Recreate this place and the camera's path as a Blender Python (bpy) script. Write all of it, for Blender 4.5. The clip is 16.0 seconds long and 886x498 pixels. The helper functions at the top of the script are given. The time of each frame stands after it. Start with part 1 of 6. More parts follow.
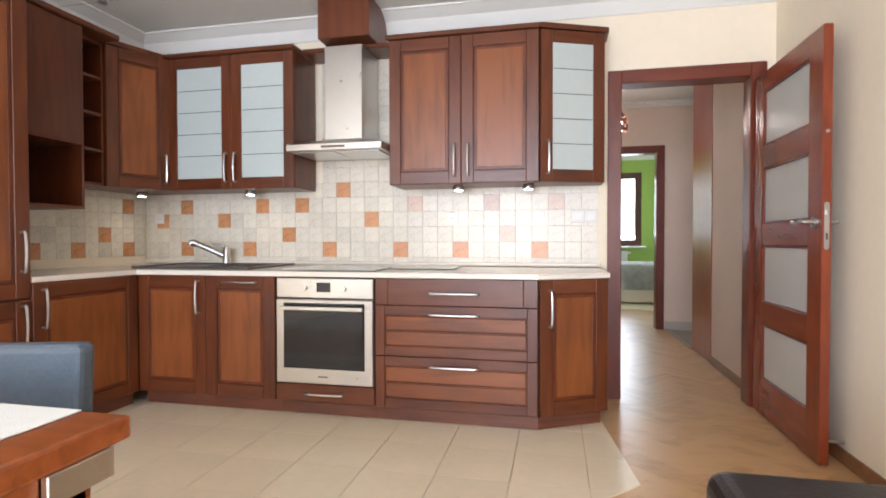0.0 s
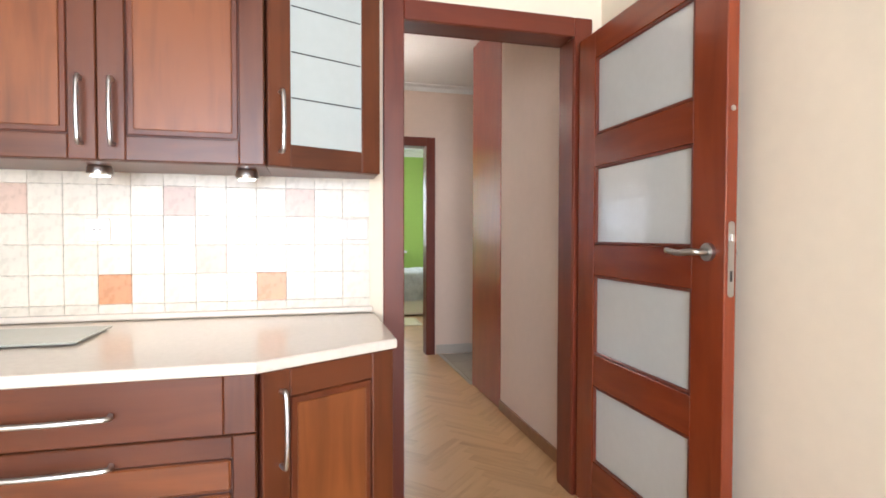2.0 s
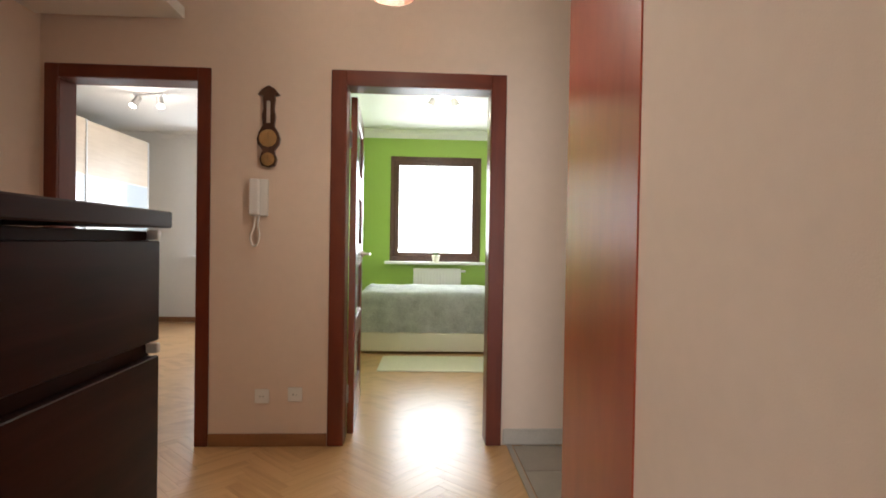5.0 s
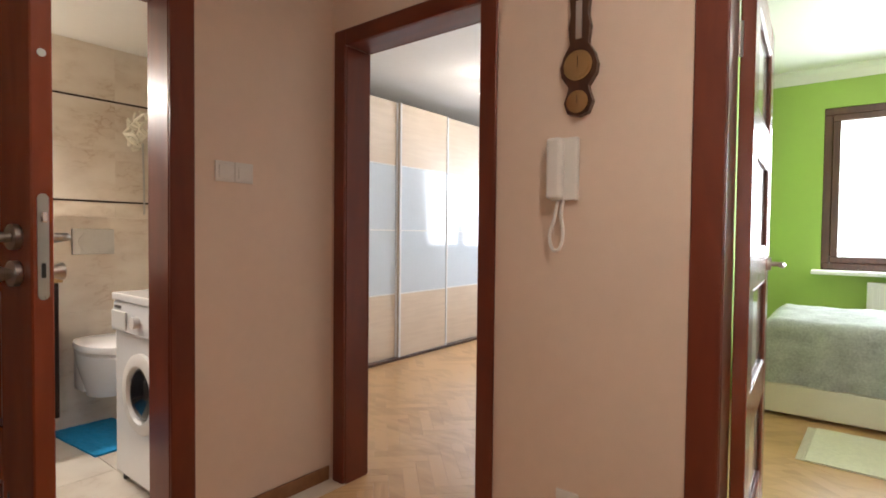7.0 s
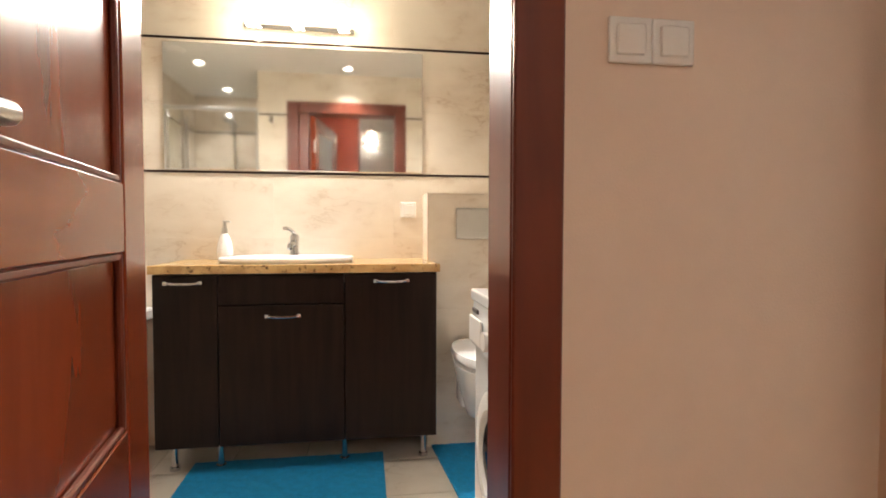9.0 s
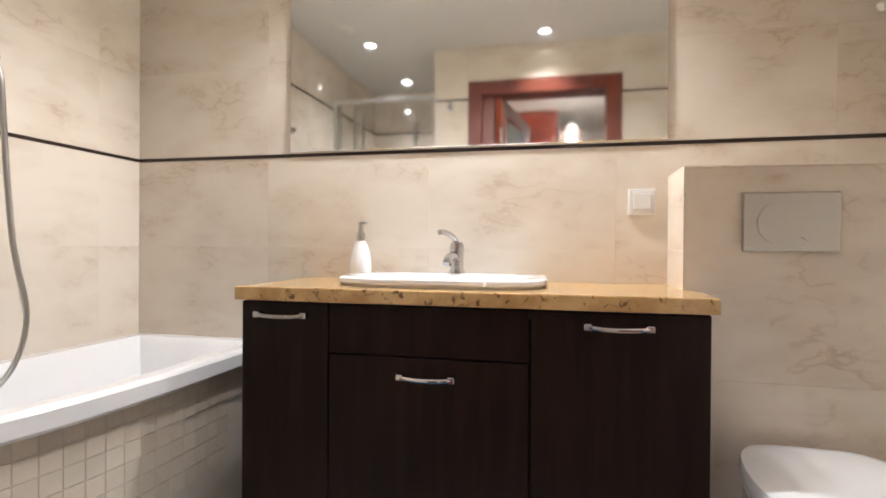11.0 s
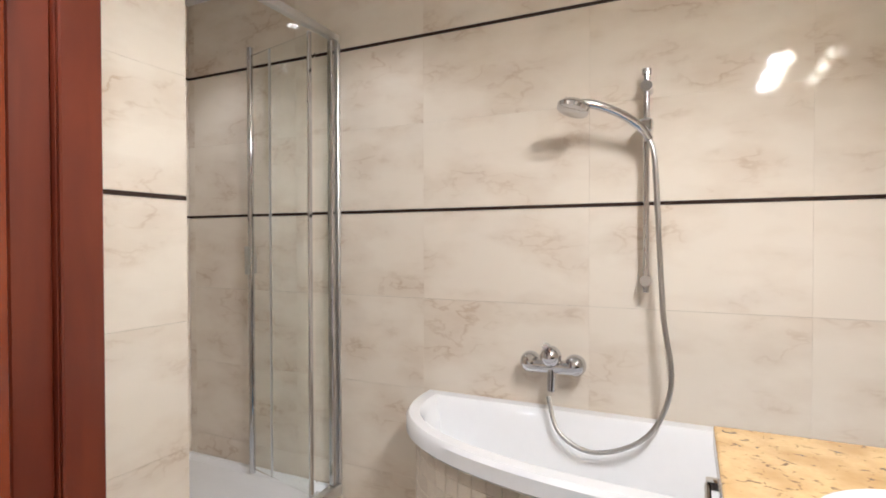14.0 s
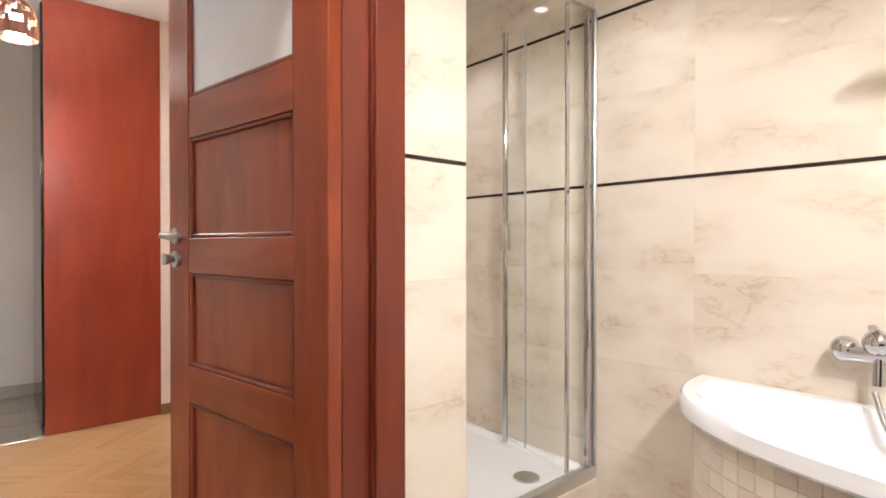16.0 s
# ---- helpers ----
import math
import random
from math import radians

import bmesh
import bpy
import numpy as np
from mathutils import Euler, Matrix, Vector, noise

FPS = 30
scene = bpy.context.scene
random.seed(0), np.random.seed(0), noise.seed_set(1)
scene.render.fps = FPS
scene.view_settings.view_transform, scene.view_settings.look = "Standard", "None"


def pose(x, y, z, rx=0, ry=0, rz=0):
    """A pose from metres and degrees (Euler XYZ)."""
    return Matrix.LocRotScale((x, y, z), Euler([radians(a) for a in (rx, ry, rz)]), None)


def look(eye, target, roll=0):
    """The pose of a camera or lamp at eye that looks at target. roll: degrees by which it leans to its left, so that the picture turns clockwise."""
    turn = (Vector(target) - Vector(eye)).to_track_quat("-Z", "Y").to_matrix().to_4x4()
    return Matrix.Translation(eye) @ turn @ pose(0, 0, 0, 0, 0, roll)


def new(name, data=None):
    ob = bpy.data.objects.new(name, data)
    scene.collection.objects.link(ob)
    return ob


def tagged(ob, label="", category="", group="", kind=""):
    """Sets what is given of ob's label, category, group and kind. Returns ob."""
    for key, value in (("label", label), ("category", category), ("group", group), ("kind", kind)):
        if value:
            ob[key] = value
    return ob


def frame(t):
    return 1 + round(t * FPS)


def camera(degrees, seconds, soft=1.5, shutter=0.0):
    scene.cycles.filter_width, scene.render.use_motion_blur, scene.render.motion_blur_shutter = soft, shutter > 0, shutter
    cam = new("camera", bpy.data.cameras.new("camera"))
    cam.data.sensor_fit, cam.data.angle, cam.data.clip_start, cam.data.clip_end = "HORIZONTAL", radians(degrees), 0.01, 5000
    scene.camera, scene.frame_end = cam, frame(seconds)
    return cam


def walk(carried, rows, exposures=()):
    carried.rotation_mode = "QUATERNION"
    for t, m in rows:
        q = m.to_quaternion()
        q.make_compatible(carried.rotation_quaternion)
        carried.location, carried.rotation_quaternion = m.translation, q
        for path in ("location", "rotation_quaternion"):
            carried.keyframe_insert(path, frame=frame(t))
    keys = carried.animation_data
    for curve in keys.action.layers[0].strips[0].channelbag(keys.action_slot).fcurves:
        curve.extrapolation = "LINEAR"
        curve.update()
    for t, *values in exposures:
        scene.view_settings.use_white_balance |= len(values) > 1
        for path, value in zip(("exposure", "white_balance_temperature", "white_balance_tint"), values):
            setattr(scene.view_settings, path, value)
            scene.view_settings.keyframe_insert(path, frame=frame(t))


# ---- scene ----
cam = camera(80.4, 16.0, 1.8)
PATH = [
    (0, (0.36, -0.21, 1.039), (-0.061, 1.745, 1.001), -0.1),
    (0.5, (0.24, 0.14, 1.076), (0.132, 2.137, 1.032), -0.1),
    (1, (0.214, 0.51, 1.129), (0.368, 2.504, 1.08), 0.0),
    (1.5, (0.283, 0.864, 1.154), (0.637, 2.831, 1.1), 0.1),
    (2, (0.402, 1.223, 1.162), (0.891, 3.162, 1.11), 0.1),
    (2.5, (0.551, 1.573, 1.165), (1.103, 3.495, 1.114), -0.0),
    (3, (0.692, 1.91, 1.164), (1.264, 3.826, 1.12), 0.4),
    (3.2, (0.749, 2.031, 1.165), (1.321, 3.947, 1.135), 0.2),
    (5.3, (1.093, 3.431, 1.146), (1.042, 5.43, 1.119), 0.9),
    (5.5, (1.101, 3.576, 1.143), (0.937, 5.569, 1.115), 0.8),
    (6, (1.1, 3.912, 1.155), (0.611, 5.851, 1.116), 0.8),
    (6.5, (1.074, 4.253, 1.17), (0.206, 6.055, 1.126), 0.7),
    (7, (0.958, 4.561, 1.166), (-0.278, 6.132, 1.111), 0.6),
    (7.5, (0.786, 4.778, 1.094), (-0.752, 6.056, 1.037), -0.3),
    (8, (0.526, 5.025, 1.035), (-1.257, 5.93, 0.995), -0.4),
    (8.5, (0.2, 5.175, 1.072), (-1.725, 5.713, 1.022), -0.2),
    (10.8, (-1.023, 5.189, 1.054), (-2.999, 4.886, 1.017), 0.5),
    (11, (-1.126, 5.166, 1.035), (-3.076, 4.723, 1.024), 0.4),
    (11.5, (-1.37, 5.186, 1.078), (-3.129, 4.235, 1.04), 0.6),
    (12, (-1.591, 5.147, 1.136), (-2.995, 3.724, 1.08), 0.7),
    (12.5, (-1.847, 5.143, 1.188), (-2.757, 3.364, 1.125), 0.7),
    (13, (-2.05, 5.149, 1.245), (-2.331, 3.172, 1.141), 0.9),
    (13.5, (-2.28, 5.236, 1.221), (-1.801, 3.295, 1.191), -0.1),
    (14, (-2.345, 5.31, 1.239), (-1.497, 3.499, 1.21), -0.1),
    (14.5, (-2.446, 5.385, 1.226), (-1.356, 3.709, 1.194), 0.0),
    (15, (-2.449, 5.428, 1.189), (-1.19, 3.875, 1.165), 0.1),
    (15.5, (-2.354, 5.423, 1.16), (-0.959, 3.99, 1.139), -0.1),
    (16, (-2.218, 5.377, 1.123), (-0.717, 4.054, 1.108), -0.0),
]
EXPOSURES = [(0.0, -0.4, 5850, 14), (1.0, -0.15, 5850, 15), (2.0, -0.02, 5850, 14), (3.2, -0.05, 5900, 13), (5.3, -0.08, 6450, 11), (6.0, 0.02, 6400, 12), (6.5, 0.05, 6400, 14), (7.0, 0.28, 6250, 13), (8.0, 0.6, 6100, 11), (8.5, 0.7, 6450, 10), (10.8, 0.4, 5650, 12), (12.0, 0.05, 5700, 12), (12.5, 0.1, 5700, 12), (13.0, -0.08, 5700, 12), (13.5, -0.2, 5700, 12), (14.0, 0.27, 5600, 12), (14.5, 0.62, 5600, 13), (15.0, 0.7, 5750, 13), (16.0, 0.88, 5850, 14)]
walk(cam, [(t, look(eye, target, roll)) for t, eye, target, roll in PATH], EXPOSURES)

# world and daylight
w = bpy.data.worlds.new("world")
scene.world = w
w.use_nodes = True
wn = w.node_tree
sky = wn.nodes.new("ShaderNodeTexSky")
sky.sky_type, sky.sun_disc = "NISHITA", False
sky.sun_elevation, sky.sun_rotation = radians(42), radians(200)
wn.links.new(sky.outputs[0], wn.nodes["Background"].inputs[0])
wn.nodes["Background"].inputs[1].default_value = 0.14


def lamp(name, kind, m, watts, colour, size=0.1, size_y=None, spot=None):
    d = bpy.data.lights.new(name, kind)
    d.energy, d.color = watts, colour
    if kind == "AREA":
        d.size = size
        if size_y:
            d.shape, d.size_y = "RECTANGLE", size_y
    elif kind == "SUN":
        d.angle = size
    else:
        d.shadow_soft_size = size
    if spot:
        d.spot_size, d.spot_blend = radians(spot), 0.6
    ob = new(name, d)
    ob.matrix_world = m
    return ob


WARM, DAY = (1.0, 0.88, 0.74), (0.93, 0.97, 1.0)
lamp("sun", "SUN", look((0, -4, 5), (0.4, 0, 0)), 2.0, (1, 0.95, 0.87), radians(0.6))
lamp("balcony_daylight", "AREA", look((-0.5, -3.45, 1.35), (-0.5, 0, 1.25)), 330, DAY, 3.2, 2.1)
lamp("bedroom_daylight", "AREA", look((1.32, 10.06, 1.58), (1.32, 6, 1.0)), 36, DAY, 1.0, 1.1)
lamp("wardrobe_room_daylight", "AREA", look((-1.2, 10.56, 1.6), (-1.6, 6, 1.0)), 22, DAY, 1.2, 1.2)
lamp("pendant_bulb", "POINT", pose(0.965, 5.25, 2.13), 19, WARM, 0.05)
for bx, by in ((-1.31, 5.05), (-1.30, 3.94), (-0.52, 3.95)):
    lamp("downlight_bulb", "SPOT", look((bx, by, 2.32), (bx, by, 0)), 22 if by > 5 else 8, (1, 0.95, 0.87), 0.03, spot=100)
for by in (4.65, 4.86, 5.08):
    lamp("mirror_bulb", "SPOT", look((-2.695, by, 2.055), (-2.30, by - 0.10, 1.02)), 21.5, (1, 0.93, 0.82), 0.018, spot=150)
for x, y in ((-2.60, 3.08), (-1.76, 3.15), (-0.26, 3.15), (0.19, 3.15)):
    lamp("cabinet_bulb", "SPOT", look((x, y, 1.345), (x, y + 0.05, 0)), 2.2, (1, 0.80, 0.55), 0.02, spot=120)
lamp("wardrobe_room_bulb", "POINT", pose(-1.60, 8.6, 2.36), 8, WARM, 0.04)
lamp("bedroom_bulb", "POINT", pose(1.316, 8.31, 2.38), 8, WARM, 0.04)


# materials
def nodes_of(name):
    m = bpy.data.materials.new(name)
    m.use_nodes = True
    return m, m.node_tree.nodes, m.node_tree.links, m.node_tree.nodes["Principled BSDF"]


def plain(name, col, rough=0.5, metal=0.0, vary=0.06, scale=6.0, bump=0.0, bscale=120.0, rand=0.0, coat=0.0):
    """A surface with two scales of mottling and fine relief."""
    m, n, k, b = nodes_of(name)
    tc = n.new("ShaderNodeTexCoord")
    big, fine = n.new("ShaderNodeTexNoise"), n.new("ShaderNodeTexNoise")
    big.inputs["Scale"].default_value, fine.inputs["Scale"].default_value = scale, scale * 9
    for t in (big, fine):
        t.inputs["Detail"].default_value = 5
        k.new(tc.outputs["Object"], t.inputs["Vector"])
    add = n.new("ShaderNodeMath")
    add.operation = "ADD"
    k.new(big.outputs[0], add.inputs[0])
    k.new(fine.outputs[0], add.inputs[1])
    last = add.outputs[0]
    if rand:
        oi, ma = n.new("ShaderNodeObjectInfo"), n.new("ShaderNodeMath")
        ma.operation = "MULTIPLY_ADD"
        ma.inputs[1].default_value = rand
        k.new(oi.outputs["Random"], ma.inputs[0])
        k.new(last, ma.inputs[2])
        last = ma.outputs[0]
    mr = n.new("ShaderNodeMapRange")
    mr.inputs[1].default_value, mr.inputs[2].default_value = 0.6, 1.4 + rand
    mr.inputs[3].default_value, mr.inputs[4].default_value = 1 - vary, 1 + vary
    k.new(last, mr.inputs[0])
    mul = n.new("ShaderNodeVectorMath")
    mul.operation = "SCALE"
    mul.inputs[0].default_value = col
    k.new(mr.outputs[0], mul.inputs[3])
    k.new(mul.outputs[0], b.inputs["Base Color"])
    rr = n.new("ShaderNodeMapRange")
    rr.inputs[3].default_value, rr.inputs[4].default_value = max(0.02, rough - 0.06), min(1, rough + 0.06)
    k.new(fine.outputs[0], rr.inputs[0])
    k.new(rr.outputs[0], b.inputs["Roughness"])
    b.inputs["Metallic"].default_value = metal
    b.inputs["Coat Weight"].default_value = coat
    if bump:
        bt, bn = n.new("ShaderNodeTexNoise"), n.new("ShaderNodeBump")
        bt.inputs["Scale"].default_value = bscale
        k.new(tc.outputs["Object"], bt.inputs["Vector"])
        bn.inputs["Strength"].default_value, bn.inputs["Distance"].default_value = bump, 0.004
        k.new(bt.outputs[0], bn.inputs["Height"])
        k.new(bn.outputs[0], b.inputs["Normal"])
    return m


def wood(name, dark, light, axis=2, rough=0.28, rand=0.5, coat=0.15, stretch=14.0, island=False, spec=0.5):
    """Stained wood, grain along one axis."""
    m, n, k, b = nodes_of(name)
    tc, mp = n.new("ShaderNodeTexCoord"), n.new("ShaderNodeMapping")
    oi = n.new("ShaderNodeNewGeometry" if island else "ShaderNodeObjectInfo")
    pick = oi.outputs["Random Per Island" if island else "Random"]
    sc = [stretch] * 3
    sc[axis] = 1.1
    mp.inputs["Scale"].default_value = sc
    comb = n.new("ShaderNodeCombineXYZ")
    ml = n.new("ShaderNodeMath")
    ml.operation = "MULTIPLY"
    ml.inputs[1].default_value = 37.0
    k.new(pick, ml.inputs[0])
    for i in range(3):
        k.new(ml.outputs[0], comb.inputs[i])
    k.new(tc.outputs["Object"], mp.inputs["Vector"])
    k.new(comb.outputs[0], mp.inputs["Location"])
    grain, cloud = n.new("ShaderNodeTexNoise"), n.new("ShaderNodeTexNoise")
    grain.inputs["Scale"].default_value, grain.inputs["Detail"].default_value = 2.2, 9
    grain.inputs["Distortion"].default_value = 0.6
    cloud.inputs["Scale"].default_value, cloud.inputs["Detail"].default_value = 3.0, 3
    k.new(mp.outputs[0], grain.inputs["Vector"])
    k.new(tc.outputs["Object"], cloud.inputs["Vector"])
    mix = n.new("ShaderNodeMath")
    mix.operation = "MULTIPLY_ADD"
    mix.inputs[1].default_value = 0.55
    k.new(cloud.outputs[0], mix.inputs[0])
    k.new(grain.outputs[0], mix.inputs[2])
    off = n.new("ShaderNodeMath")
    off.operation = "MULTIPLY_ADD"
    off.inputs[1].default_value = 0.35 * rand
    k.new(pick, off.inputs[0])
    k.new(mix.outputs[0], off.inputs[2])
    cr = n.new("ShaderNodeValToRGB")
    cr.color_ramp.elements[0].position, cr.color_ramp.elements[1].position = 0.5, 1.05 + 0.2 * rand
    cr.color_ramp.elements[0].color, cr.color_ramp.elements[1].color = (*dark, 1), (*light, 1)
    k.new(off.outputs[0], cr.inputs[0])
    k.new(cr.outputs[0], b.inputs["Base Color"])
    b.inputs["Roughness"].default_value, b.inputs["Coat Weight"].default_value = rough, coat
    b.inputs["Coat Roughness"].default_value = 0.2
    b.inputs["Specular IOR Level"].default_value = spec
    bn = n.new("ShaderNodeBump")
    bn.inputs["Strength"].default_value, bn.inputs["Distance"].default_value = 0.12, 0.002
    k.new(grain.outputs[0], bn.inputs["Height"])
    k.new(bn.outputs[0], b.inputs["Normal"])
    return m


def marble(name, base, vein, rough=0.12, rand=1.0):
    """Cream stone-look tile with thin broken veins and clouds."""
    m, n, k, b = nodes_of(name)
    tc, oi, mp = n.new("ShaderNodeTexCoord"), n.new("ShaderNodeObjectInfo"), n.new("ShaderNodeMapping")
    geo = n.new("ShaderNodeNewGeometry")
    ml, comb = n.new("ShaderNodeMath"), n.new("ShaderNodeCombineXYZ")
    ml.operation = "MULTIPLY"
    ml.inputs[1].default_value = 23.0 * rand
    k.new(oi.outputs["Random"], ml.inputs[0])
    for i in range(3):
        k.new(ml.outputs[0], comb.inputs[i])
    k.new(geo.outputs["Position"], mp.inputs["Vector"])
    k.new(comb.outputs[0], mp.inputs["Location"])
    mp.inputs["Scale"].default_value = (1.3, 1.3, 2.8)
    cloud, veins, fine = (n.new("ShaderNodeTexNoise") for _ in range(3))
    for t, s, d in ((cloud, 2.8, 5), (veins, 6.5, 10), (fine, 24, 6)):
        t.inputs["Scale"].default_value, t.inputs["Detail"].default_value = s, d
        k.new(mp.outputs[0], t.inputs["Vector"])
    veins.inputs["Distortion"].default_value = 0.3
    a = n.new("ShaderNodeMath")
    a.operation = "SUBTRACT"
    a.inputs[1].default_value = 0.5
    k.new(veins.outputs[0], a.inputs[0])
    ab = n.new("ShaderNodeMath")
    ab.operation = "ABSOLUTE"
    k.new(a.outputs[0], ab.inputs[0])
    vr = n.new("ShaderNodeMapRange")
    vr.inputs[1].default_value, vr.inputs[2].default_value = 0.0, 0.04
    vr.inputs[3].default_value, vr.inputs[4].default_value = 1.0, 0.0
    k.new(ab.outputs[0], vr.inputs[0])
    gate = n.new("ShaderNodeMapRange")
    gate.inputs[1].default_value, gate.inputs[2].default_value = 0.5, 0.68
    k.new(cloud.outputs[0], gate.inputs[0])
    gm = n.new("ShaderNodeMath")
    gm.operation = "MULTIPLY"
    k.new(vr.outputs[0], gm.inputs[0])
    k.new(gate.outputs[0], gm.inputs[1])
    cm = n.new("ShaderNodeMath")
    cm.operation = "MULTIPLY_ADD"
    cm.inputs[1].default_value = 0.46
    k.new(gm.outputs[0], cm.inputs[0])
    soft = n.new("ShaderNodeMapRange")
    soft.inputs[1].default_value, soft.inputs[2].default_value = 0.42, 0.75
    soft.inputs[3].default_value, soft.inputs[4].default_value = 0.0, 0.42
    k.new(cloud.outputs[0], soft.inputs[0])
    k.new(soft.outputs[0], cm.inputs[2])
    mx = n.new("ShaderNodeMix")
    mx.data_type = "RGBA"
    mx.inputs[6].default_value, mx.inputs[7].default_value = (*base, 1), (*vein, 1)
    k.new(cm.outputs[0], mx.inputs[0])
    k.new(mx.outputs[2], b.inputs["Base Color"])
    b.inputs["Roughness"].default_value = rough
    return m


def granite(name, base, cloud, speck):
    """Polished stone: soft clouds of a second colour and sparse dark flecks of uneven size."""
    m, n, k, b = nodes_of(name)
    tc = n.new("ShaderNodeTexCoord")
    soft, fleck, grain = (n.new("ShaderNodeTexNoise") for _ in range(3))
    for t, sc, d in ((soft, 16, 6), (fleck, 52, 3), (grain, 160, 4)):
        t.inputs["Scale"].default_value, t.inputs["Detail"].default_value = sc, d
        k.new(tc.outputs["Object"], t.inputs["Vector"])
    fleck.inputs["Distortion"].default_value = 0.8
    ramps = []
    for t, lo, hi, top in ((soft, 0.40, 0.66, 1.0), (fleck, 0.59, 0.67, 0.85), (grain, 0.45, 0.75, 0.35)):
        mr = n.new("ShaderNodeMapRange")
        mr.inputs[1].default_value, mr.inputs[2].default_value, mr.inputs[4].default_value = lo, hi, top
        k.new(t.outputs[0], mr.inputs[0])
        ramps.append(mr)
    last = None
    for mr, col in zip((ramps[0], ramps[2], ramps[1]), (cloud, cloud, speck)):
        mx = n.new("ShaderNodeMix")
        mx.data_type = "RGBA"
        mx.inputs[6].default_value, mx.inputs[7].default_value = (*base, 1), (*col, 1)
        if last:
            k.new(last, mx.inputs[6])
        k.new(mr.outputs[0], mx.inputs[0])
        last = mx.outputs[2]
    k.new(last, b.inputs["Base Color"])
    b.inputs["Roughness"].default_value, b.inputs["Coat Weight"].default_value = 0.2, 0.3
    return m


def glass(name, col=(1, 1, 1), rough=0.0, thin=True):
    m, n, k, b = nodes_of(name)
    b.inputs["Base Color"].default_value = (*col, 1)
    b.inputs["Roughness"].default_value = rough
    b.inputs["Transmission Weight"].default_value = 1.0
    b.inputs["IOR"].default_value = 1.05 if thin else 1.45
    b.inputs["Specular IOR Level"].default_value = 0.8
    return m


def glow(name, col, power):
    m, n, k, b = nodes_of(name)
    b.inputs["Base Color"].default_value = (*col, 1)
    b.inputs["Emission Color"].default_value = (*col, 1)
    b.inputs["Emission Strength"].default_value = power
    return m


